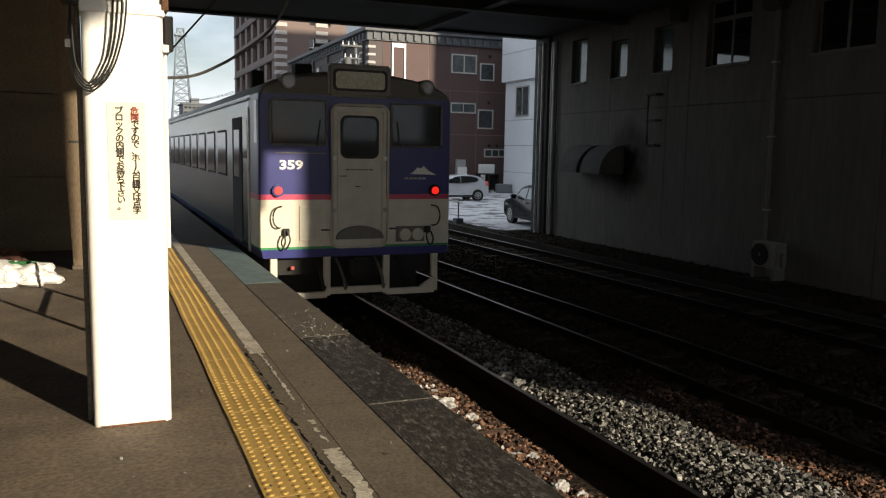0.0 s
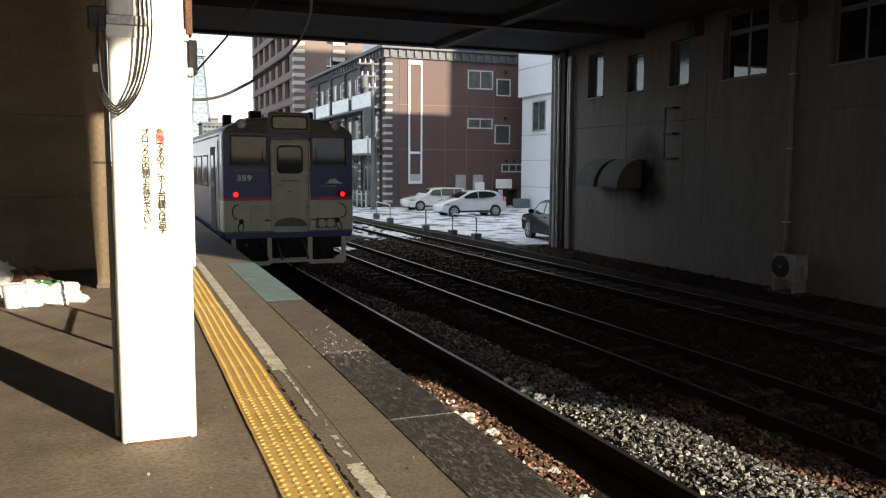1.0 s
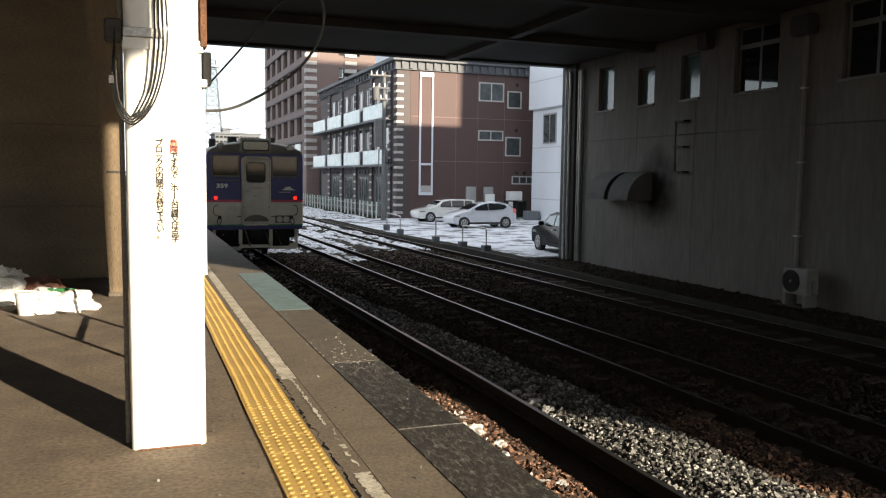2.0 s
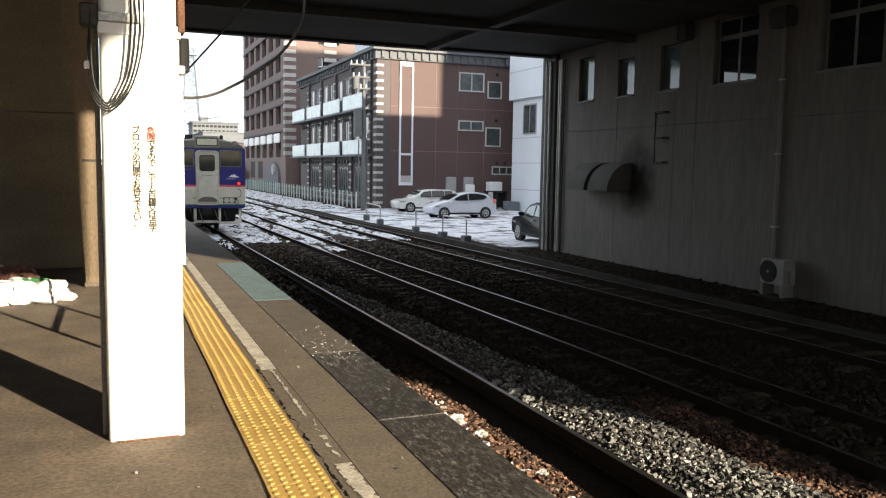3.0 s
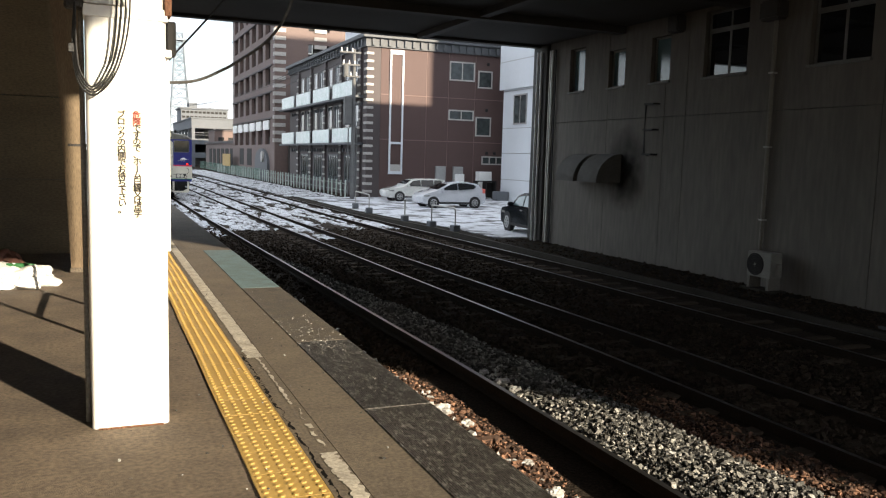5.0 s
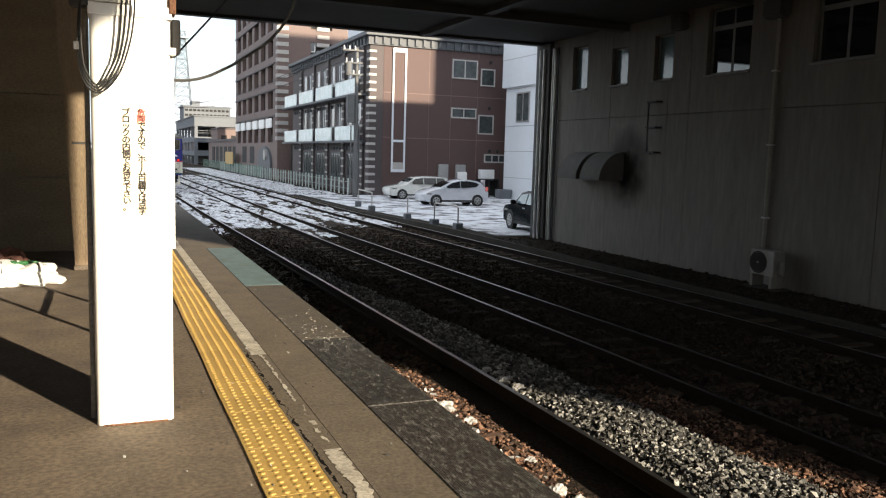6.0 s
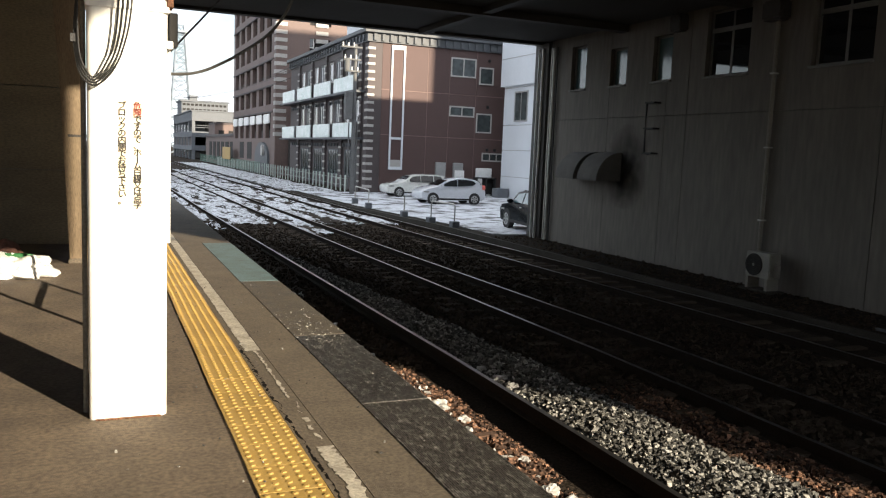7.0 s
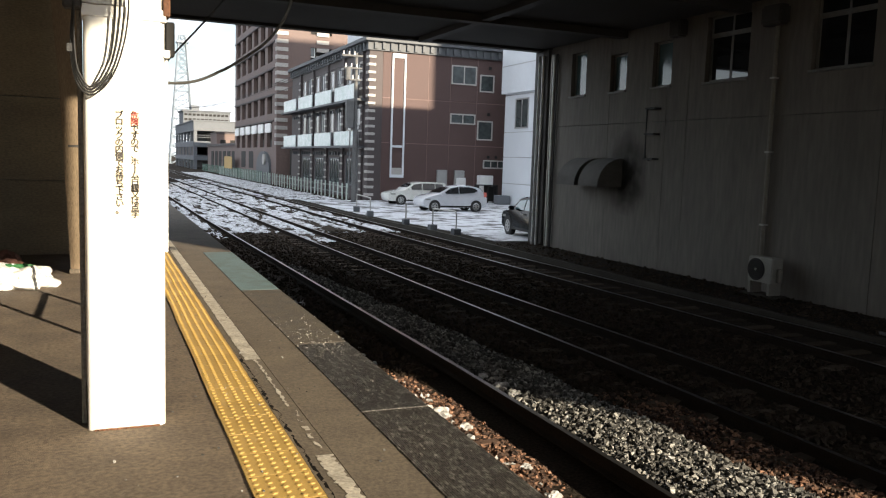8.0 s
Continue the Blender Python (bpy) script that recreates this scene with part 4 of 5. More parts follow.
def tall_building():
    x0, x1, y0, y1, z0, z1 = 15.7, 34.0, 80.0, 107.0, -1.25, 27.0
    t = thing("apartment_tower", "tall brown tiled apartment tower with rows of windows", "building")
    # Near-black colour here paints in the shade of the recesses.
    part("wall", one(box, x0 + 0.35, x1, y0 + 0.35, y1, z0, z1), UNDER, t, "recessed wall, near black in place of the shade behind the frame")
    rows = [3.2 + 2.55 * k for k in range(10)]
    for k, z in enumerate(rows):
        part("spandrel", one(box, x0, x0 + 0.36, y0 + 1.2, y1, z + 1.75, z + 2.55), TALL_BROWN, t)
        part("spandrel", one(box, x0 + 1.2, x1, y0, y0 + 0.36, z + 1.3, z + 2.55), TALL_BROWN, t)
        part("floor_ledge", one(box, x0 - 0.12, x0 + 0.3, y0 + 1.2, y1, z + 1.72, z + 1.86), GREY_TILE, t)
    me = finish("pier", one(box, -0.004, 0.35, 0, 1.5, z0, z1 - 0.004), TALL_BROWN)
    for k in range(7):
        o = new("pier", me)
        o.parent, o.matrix_basis = t, pose(x0, y0 + 1.0 + k * 4.1, 0)
    pf = finish("pier_front", one(box, 0, 2.2, -0.004, 0.35, z0, z1 - 0.004), TALL_BROWN)
    for k in range(5):
        o = new("pier_front", pf)
        o.parent, o.matrix_basis = t, pose(x0 + 1.0 + k * 4.3, y0, 0)
    part("corner_pier", one(box, x0 - 0.05, x0 + 1.2, y0 - 0.05, y0 + 1.2, z0, z1), TALL_BROWN, t)
    q = finish("quoin", one(box, -0.13, 1.0, -0.13, 0.55, 0, 0.36), PALE_STONE)
    q2 = finish("quoin_front", one(box, -0.12, 1.1, -0.13, 0.3, 0, 0.36), PALE_STONE)
    for k in range(26):
        o = new("quoin", q)
        o.parent, o.matrix_basis = t, pose(x0, y0, 2.6 + 0.75 * k)
        o = new("quoin", q2)
        o.parent, o.matrix_basis = t, pose(x0 + 3.9, y0, 11.0 + 0.75 * k)
    for k, z in enumerate(rows):
        for j in range(6):
            y = y0 + 2.55 + j * 4.1
            o = part("window", one(box, x0 + 0.33, x0 + 0.36, y, y + 2.5, z, z + 1.74), GLASS, t)
    for j in range(6):
        y = y0 + 2.4 + j * 4.1
        part("sign_panel", one(box, x0 - 0.2, x0 - 0.05, y, y + 3.1, 3.85, 4.8, 0.08, 2), WHITE, t, "white panel")
    for k in range(3):
        bz = 11.3 + 2.55 * k
        for u in (18.2, 21.6):
            facade_window(t, "y", y0 + 0.2, u, u + 1.1, bz, bz + 1.6, bars=1, frame_mat=WHITE)
    part("base_wall", one(box, x0 - 0.05, x0 + 0.36, y0 + 1.2, y1, z0, 2.4), TALL_BROWN, t)
    arch = [(y0 + 6.0 + 3.6 * math.cos(a), 0.4 + 1.6 * math.sin(a)) for a in np.linspace(0, math.pi, 14)]
    part("entrance_arch", one(prism, arch + [(y0 + 2.4, z0), (y0 + 9.6, z0)], "x", x0 - 0.30, x0 - 0.04), SLATE, t, "dark arched entrance")
    part("arch_lamp", one(rod, (x0 - 0.5, y0 + 4.6, 1.15), (x0 - 0.3, y0 + 4.6, 1.15), 0.55, n=18), PALE_STONE, t, "round pale duct cover on the tower's foot")
    for j in range(2):
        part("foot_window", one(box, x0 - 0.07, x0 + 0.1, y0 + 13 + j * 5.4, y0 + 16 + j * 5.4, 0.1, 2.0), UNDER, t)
    # Dark block in front of the wall, painted as the shade of a recess.
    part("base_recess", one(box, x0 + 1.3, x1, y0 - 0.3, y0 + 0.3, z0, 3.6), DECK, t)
    return t


def arcade():
    t = thing("arcade_building", "low brown building with tall dark bays beyond the tower", "building")
    part("wall", one(box, 15.9, 30, 107.2, 138, -1.25, 2.7), TALL_BROWN, t)
    for k in range(6):
        # Near-black slabs on the wall stand in for the shade inside the bays.
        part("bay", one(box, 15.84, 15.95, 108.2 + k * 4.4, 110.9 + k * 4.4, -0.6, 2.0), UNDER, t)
    part("roof_edge", one(box, 15.7, 30, 107.1, 138.2, 2.7, 3.05), GREY_TILE, t)


def car_park():
    t = thing("car_park_building", "far pale concrete parking building with open decks", "building")
    x0, x1, y0, y1 = 15.05, 30.0, 152.0, 191.0
    part("parapet", one(box, x0, x1, y0, y1, 5.6, 7.3, 0.03), FAR_CONCRETE, t)
    part("parapet_cap", one(box, x0 - 0.15, x1, y0 - 0.15, y1, 7.3, 7.5), FAR_CONCRETE, t)
    for z0, z1 in ((2.75, 3.75), (0.35, 1.2)):
        part("deck_slab", one(box, x0, x1, y0, y1, z0, z1, 0.03), FAR_CONCRETE, t)
    for x in (x0 + 0.05, x0 + 3.7, x0 + 7.8, x0 + 11.8):
        part("pillar", one(box, x, x + 0.55, y0 + 0.05, y0 + 0.6, -1.25, 5.6), FAR_CONCRETE, t)
    for k in range(6):
        part("pillar", one(box, x0 + 0.06, x0 + 0.5, y0 + 6.0 + k * 6.4, y0 + 6.7 + k * 6.4, -1.25, 5.6), FAR_CONCRETE, t)
    part("side_screen", one(box, x0 + 0.2, x0 + 0.4, y0 + 0.7, y1, 1.2, 2.75), GREY_TILE, t)
    # A solid dark box paints the shade between the open decks.
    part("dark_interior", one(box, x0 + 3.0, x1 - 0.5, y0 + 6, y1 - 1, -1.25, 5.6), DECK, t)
    for z in (0.75, 3.9, 4.3):
        part("guard_rail", one(box, x0 + 0.6, x1, y0 + 0.2, y0 + 0.26, z + 0.5, z + 0.58), FAR_CONCRETE, t)
    part("roof_block", one(box, 15.6, 25.0, 178, 188, 7.5, 10.2), FAR_CONCRETE, t)
    for k in range(11):
        for z in (8.35, 9.35):
            part("roof_window", one(box, 15.8 + k * 0.82, 16.4 + k * 0.82, 177.9, 178.0, z, z + 0.42), UNDER, t)
    part("roof_cap", one(box, 15.3, 25.3, 177.7, 188.3, 10.2, 10.5), FAR_CONCRETE, t)
    part("roof_stack", one(box, 17.4, 19.0, 180, 184, 10.5, 11.6), FAR_CONCRETE, t)
    low = thing("annex_building", "low brown annex in front of the parking building", "building")
    part("wall", one(box, 17.4, 26.0, 139.0, 147.0, -1.25, 4.9), TALL_BROWN, low)
    for k in range(3):
        part("window", one(box, 18.0 + k * 1.6, 18.9 + k * 1.6, 138.95, 139.0, 2.2, 3.9), UNDER, low)
    part("roof_edge", one(box, 17.3, 26.1, 138.9, 147.1, 4.9, 5.15), GREY_TILE, low)


def white_building():
    t = thing("white_building", "white clad building with horizontal seams behind the parking lot", "building")
    core = part("wall", one(box, 25.23, 36, 45.5, 49.95, -1.25, 9.75), ALU, t)
    cells(None, "x", 25.2, 0.028, 45.4, 50.0, -1.25, 9.8, (), (), (0.2, 1.95, 3.6, 6.05, 8.0), 0.04, lambda bm: part("panel", bm, WHITE_WALL, core))
    part("upper_bay", one(box, 24.95, 25.198, 45.4, 50.15, 6.15, 9.78), WHITE_WALL, t)
    part("seam", one(box, 24.94, 24.95, 45.4, 50.15, 7.93, 7.97), ALU, t)
    facade_window(t, "x", 25.195, 46.7, 48.35, 3.9, 5.7, bars=1, frame_mat=ALU)


def lattice_tower():
    t = thing("lattice_tower", "tall pale steel lattice tower far away", "tower", (19.4, 225, -1.25))
    legs = bmesh.new()
    for sx, sy in ((1, 1), (-1, 1), (-1, -1), (1, -1)):
        rod(legs, (sx * 3.2, sy * 3.2, 0), (sx * 0.8, sy * 0.8, 33), 0.20, n=5)
    part("leg", legs, TOWER_PAINT, t)
    br = bmesh.new()
    for k in range(14):
        z, z2 = k * 2.35, (k + 1) * 2.35
        a, b = 3.2 - 2.4 * z / 33, 3.2 - 2.4 * z2 / 33
        for p, q in (((-1, -1), (1, -1)), ((1, -1), (1, 1)), ((1, 1), (-1, 1)), ((-1, 1), (-1, -1))):
            rod(br, (p[0] * a, p[1] * a, z), (q[0] * b, q[1] * b, z2), 0.09, n=4)
            rod(br, (q[0] * a, q[1] * a, z), (p[0] * b, p[1] * b, z2), 0.09, n=4)
            rod(br, (p[0] * b, p[1] * b, z2), (q[0] * b, q[1] * b, z2), 0.09, n=4)
    part("bracing", br, TOWER_PAINT, t)
    part("top_platform", one(box, -1.5, 1.5, -1.5, 1.5, 31, 31.5), TOWER_PAINT, t)


brown_building()
tall_building()
arcade()
car_park()
white_building()
lattice_tower()


def utility_pole():
    t = thing("utility_pole", "concrete utility pole with cross arms, insulators and a grey cabinet", "pole", (14.6, 49.6, -0.99))
    part("pole", one(rod, (0, 0, -0.3), (0, 0, 9.0), 0.15, 0.10, 14), POLE_GREY, t)
    for z, a in ((8.75, 0.95), (8.0, 0.8), (7.3, 0.7)):
        arm = part("cross_arm", one(box, -a, a * 0.4, -0.2, -0.12, z, z + 0.1), POLE_GREY, t)
        for k in range(3):
            part("insulator", one(rod, (-a + 0.1 + k * 0.35, -0.16, z + 0.1), (-a + 0.1 + k * 0.35, -0.16, z + 0.32), 0.05, 0.03, 8), WHITE, arm)
    part("cabinet", one(box, -0.62, -0.18, -0.3, 0.15, 4.4, 6.1, 0.03), POLE_GREY, t, "grey pole cabinet")
    part("transformer", one(rod, (-0.55, -0.1, 7.35), (-0.55, -0.1, 8.1), 0.18, n=14), POLE_GREY, t)
    part("lamp_head", one(box, 0.15, 0.28, -0.15, 0.05, 4.6, 5.6, 0.03), WHITE, t)
    for x in (-0.3, 0.24):
        part("riser_pipe", one(rod, (x, 0.05, 0), (x, 0.05, 4.2), 0.04), POLE_GREY, t)


utility_pole()


def power_lines():
    for k, (x, z) in enumerate(((13.75, 8.0), (14.1, 8.0), (14.45, 8.0), (14.0, 7.3))):
        bm = bmesh.new()
        a, b = Vector((x, 49.4, z)), Vector((x - 2.0, 150, z + 1.5))
        tube(bm, [a.lerp(b, s) - Vector((0, 0, 5.0 * s * (1 - s))) for s in np.linspace(0, 1, 14)], 0.02, 4)
        tagged(new("power_line", finish("power_line", bm, BLACK)), "thin dark overhead power line", "cable", "overhead power lines")


power_lines()


def trackside_fence():
    t = thing("trackside_fence", "low pale green post and rail fence along the tracks", "fence", (15.0, 0, -1.24))
    me = finish("fence_post", one(box, -0.045, 0.045, -0.05, 0.05, 0, 1.12, 0.015), FENCE_GREEN)
    sl = finish("fence_slat", one(box, -0.008, 0.008, -0.03, 0.03, 0.1, 1.2), FENCE_DARK)
    for k in range(58):
        o = new("fence_post", me)
        o.parent, o.matrix_basis = t, pose(random.uniform(-0.03, 0.03), 52.6 + k * 1.12, random.uniform(-0.04, 0.03), random.uniform(-1.5, 1.5), random.uniform(-1.5, 1.5), 0)
    for k in range(150):
        o = new("fence_slat", sl)
        o.parent, o.matrix_basis = t, pose(0, 84.0 + k * 0.36, 0)
    for z in (0.42, 0.86):
        part("fence_rail", one(box, 0.046, 0.062, 52.4, 138, z, z + 0.028), FENCE_GREEN, t)
    for z in (0.2, 0.7, 1.15):
        part("mesh_rail", one(box, -0.012, 0.012, 84, 138, z, z + 0.04), FENCE_DARK, t)


trackside_fence()
tagged(new("notice_board", finish("notice_board", one(box, 14.7, 14.76, 103, 109.5, -0.2, 1.3), YELLOW)), "faded yellow board beside the far fence", "board")


def guard_hoop(at, span, turn, label):
    t = thing("guard_hoop", label, "barrier", at, "guard hoops beside the parking lot", turn)
    bm = bmesh.new()
    h = 0.78
    pts = [(0, 0, 0.1)] + [(0.12 - 0.12 * math.cos(a), 0, h - 0.12 + 0.12 * math.sin(a)) for a in np.linspace(0, 1.57, 5)]
    pts += [(span - 0.12 + 0.12 * math.sin(a), 0, h - 0.12 + 0.12 * math.cos(a)) for a in np.linspace(0, 1.57, 5)] + [(span, 0, 0.1)]
    tube(bm, pts, 0.03, 8)
    part("hoop", bm, GALV, t, "galvanised bent pipe")
    for x in (0, span):
        part("foot_block", one(box, x - 0.14, x + 0.14, -0.14, 0.14, -0.05, 0.2, 0.02), FAR_CONCRETE, t)


guard_hoop((11.35, 25.9, -0.99), 1.75, 96, "galvanised pipe hoop barrier on concrete feet")
guard_hoop((11.1, 35.0, -0.99), 3.3, 84, "galvanised pipe hoop barrier on concrete feet")
part_post = thing("guard_post", "single galvanised pipe post on a concrete foot", "barrier", (11.2, 30.6, -0.99), "guard hoops beside the parking lot")
part("post", one(rod, (0, 0, 0.1), (0, 0, 0.78), 0.03), GALV, part_post)
part("foot_block", one(box, -0.13, 0.13, -0.13, 0.13, -0.05, 0.18, 0.02), FAR_CONCRETE, part_post)


# ---- parked cars ----
def parked_car(name, label, paint, at, turn, prof, glass, wheels, width, radius, pane=GLASS):
    """A car from its side outline; its nose points to -x."""
    t = thing(name, label, "car", at, "", turn)

    def half(z):
        return width / 2 if z < 0.9 else width / 2 - 0.30 * (z - 0.9)
    bm = bmesh.new()
    n = len(prof)
    rows = []
    for s in (-1.0, -0.9, 0.9, 1.0):
        k = 1.0 if abs(s) < 0.95 else 0.0
        cx = sum(p[0] for p in prof) / n
        rows.append([bm.verts.new((cx + (x - cx) * (0.985 + 0.015 * k), s * half(z), z - 0.03 * (1 - k) * (z > 0.8))) for x, z in prof])
    for a, b in zip(rows, rows[1:]):
        for i in range(n):
            bm.faces.new((a[i], a[(i + 1) % n], b[(i + 1) % n], b[i]))
    bm.faces.new(rows[0])
    bm.faces.new(rows[-1][::-1])
    bmesh.ops.triangulate(bm, faces=[f for f in bm.faces if len(f.verts) > 4])
    bmesh.ops.recalc_face_normals(bm, faces=bm.faces[:])
    part("body", bm, paint, t, "", True)
    t.scale = (0.95, 0.95, 0.95)
    for s in (-1, 1):
        for poly in glass[:-2]:
            g = bmesh.new()
            lo = [g.verts.new((x, s * (half(z) - 0.02), z)) for x, z in poly]
            hi = [g.verts.new((x, s * (half(z) + 0.006), z)) for x, z in poly]
            m = len(poly)
            g.faces.new(lo)
            g.faces.new(hi)
            for i in range(m):
                g.faces.new((lo[i], lo[(i + 1) % m], hi[(i + 1) % m], hi[i]))
            bmesh.ops.recalc_face_normals(g, faces=g.faces[:])
            part("side_glass", g, pane, t)
        part("mirror", one(box, glass[0][0][0] - 0.05, glass[0][0][0] + 0.12, min(s * half(0.9), s * (half(0.9) + 0.2)), max(s * half(0.9), s * (half(0.9) + 0.2)), 0.95, 1.1, 0.03, 2), paint, t)
        part("sill_trim", one(box, wheels[0] + radius + 0.05, wheels[1] - radius - 0.05, min(s * width / 2, s * (width / 2 + 0.012)), max(s * width / 2, s * (width / 2 + 0.012)), 0.24, 0.34), UNDER, t)
        part("door_handle", one(box, 0.0, 0.18, min(s * half(0.86), s * (half(0.86) + 0.02)), max(s * half(0.86), s * (half(0.86) + 0.02)), 0.82, 0.86), ALU, t)
        x = prof[0][0]
        part("head_lamp", one(box, x + 0.06, x + 0.45, min(s * 0.5, s * (width / 2 + 0.004)), max(s * 0.5, s * (width / 2 + 0.004)), 0.62, 0.76, 0.03, 2), LENS, t)
        xe = max(p[0] for p in prof)
        part("tail_lamp", one(box, xe - 0.22, xe - 0.05, min(s * 0.62, s * (width / 2 + 0.004)), max(s * 0.55, s * (width / 2 + 0.004)), 0.86, 1.12, 0.02), INK_RED, t)
        for w in wheels:
            wh = part("wheel", one(rod, (w, s * (width / 2 - 0.2), radius), (w, s * (width / 2 + 0.012), radius), radius, n=24), TYRE, t)
            rim = bmesh.new()
            rod(rim, (w, s * (width / 2 + 0.005), radius), (w, s * (width / 2 + 0.02), radius), radius * 0.2, n=14)
            for k in range(6):
                a = k * math.pi / 3
                rod(rim, (w, s * (width / 2 + 0.012), radius), (w + radius * 0.6 * math.cos(a), s * (width / 2 + 0.012), radius + radius * 0.6 * math.sin(a)), 0.03, n=6)
            tube(rim, [(w + radius * 0.63 * math.cos(a), s * (width / 2 + 0.012), radius + radius * 0.63 * math.sin(a)) for a in np.linspace(0, 6.283, 22)], 0.022, 5)
            part("rim", rim, ALU, wh)
            arch = bmesh.new()
            rod(arch, (w, s * (width / 2 - 0.1), radius + 0.01), (w, s * (width / 2 + 0.004), radius + 0.01), radius + 0.055, n=24)
            part("wheel_arch", arch, UNDER, t)
    for a, b in glass[-2:]:
        g = bmesh.new()
        d = Vector((b[1] - a[1], 0, -(b[0] - a[0]))).normalized() * (0.012 if a[0] > b[0] or True else 0)
        out = d if d.z > 0 else -d
        lo = []
        for p, s in ((a, -1), (a, 1), (b, 1), (b, -1)):
            lo.append(g.verts.new(Vector((p[0], s * (half(p[1]) - 0.08), p[1])) + out))
        g.faces.new(lo)
        bmesh.ops.solidify(g, geom=g.faces[:], thickness=0.02)
        part("screen_glass", g, GLASS, t)
    return t


HATCH = [(-1.98, 0.32), (-2.04, 0.52), (-2.0, 0.68), (-1.82, 0.82), (-1.45, 0.93), (-1.05, 1.02), (-0.7, 1.19), (-0.35, 1.36), (0.0, 1.46), (0.4, 1.51), (0.9, 1.50), (1.35, 1.43), (1.62, 1.34), (1.80, 1.12), (1.93, 0.95), (2.0, 0.80), (2.02, 0.55), (1.98, 0.34), (1.8, 0.22), (-1.8, 0.22)]
HATCH_GLASS = [[(-0.82, 1.02), (-0.55, 1.18), (-0.2, 1.34), (0.20, 1.42), (0.20, 1.03)], [(0.26, 1.03), (0.26, 1.43), (0.9, 1.42), (1.25, 1.35), (1.42, 1.22), (1.2, 1.10)], ((-1.0, 1.06), (-0.38, 1.37)), ((1.62, 1.36), (1.79, 1.15))]
WAGON = [(-2.10, 0.35), (-2.16, 0.52), (-2.12, 0.68), (-1.9, 0.80), (-1.5, 0.88), (-1.08, 0.96), (-0.75, 1.18), (-0.42, 1.37), (-0.1, 1.45), (0.4, 1.48), (1.4, 1.47), (1.80, 1.42), (1.98, 1.28), (2.12, 0.95), (2.17, 0.75), (2.18, 0.45), (1.95, 0.24), (-2.0, 0.24)]
WAGON_GLASS = [[(-0.78, 0.98), (-0.38, 1.32), (0.15, 1.39), (0.15, 0.98)], [(0.22, 0.98), (0.22, 1.39), (1.05, 1.39), (1.05, 0.98)], [(1.12, 0.98), (1.12, 1.39), (1.6, 1.38), (1.85, 1.0)],
               ((-1.0, 0.99), (-0.5, 1.35)), ((1.98, 1.36), (2.12, 1.0))]
SUV = [(-1.95, 0.35), (-1.98, 0.70), (-1.85, 0.86), (-1.0, 0.97), (-0.5, 1.39), (-0.1, 1.46), (1.4, 1.46), (1.8, 1.39), (1.95, 0.92), (1.95, 0.44), (1.8, 0.26), (-1.8, 0.26)]
SUV_GLASS = [[(-0.75, 0.99), (-0.42, 1.30), (0.15, 1.37), (0.15, 0.99)], [(0.23, 0.99), (0.23, 1.37), (0.95, 1.37), (0.95, 0.99)], [(1.02, 0.99), (1.02, 1.37), (1.5, 1.36), (1.75, 1.01)],
             ((-0.95, 0.99), (-0.55, 1.36)), ((1.82, 1.34), (1.92, 1.01))]
parked_car("hatchback", "silver hatchback parked on the snowy lot", CAR_SILVER, (17.92, 41.9, -1.2), 0, HATCH, HATCH_GLASS, (-1.3, 1.3), 1.69, 0.30)
parked_car("station_wagon", "white station wagon parked behind the silver hatchback", CAR_WHITE, (18.15, 48.0, -1.2), 0, WAGON, WAGON_GLASS, (-1.3, 1.25), 1.69, 0.30)
# The car's panes are tinted pale in place of reflected sky.
parked_car("compact_suv", "black compact sport utility car parked beside the building corner", CAR_BLACK, (13.98, 24.55, -0.985), -96, SUV, SUV_GLASS, (-1.25, 1.2), 1.66, 0.33, PALE_PANE)

# yard clutter by the brown building
rack = thing("bin_rack", "dark metal bin rack beside the building wall", "rack", (23.5, 50.4, -1.2))
for x in (0, 0.7, 1.4):
    part("upright", one(box, x - 0.04, x + 0.04, -0.3, 0.3, 0, 1.25), UNDER, rack)
part("top_rail", one(box, -0.04, 1.44, -0.3, 0.3, 1.18, 1.25), UNDER, rack)
part("back_panel", one(box, 0.75, 1.4, 0.2, 0.25, 0.1, 1.15), UNDER, rack)
tagged(new("planter_block", finish("planter_block", one(box, 24.2, 25.1, 48.5, 49.2, -1.2, -0.6, 0.03), FAR_CONCRETE)), "grey concrete planter block", "planter")
tagged(new("white_board", finish("white_board", one(box, 22.4, 23.1, 51.4, 51.46, -1.2, 0.45, 0.01), WHITE)), "white panel leaning by the parking lot", "panel")
tagged(new("white_cabinet", finish("white_cabinet", one(box, 24.1, 25.1, 51.2, 51.75, -1.2, 0.65, 0.02), WHITE)), "white outdoor cabinet against the brown wall", "cabinet")


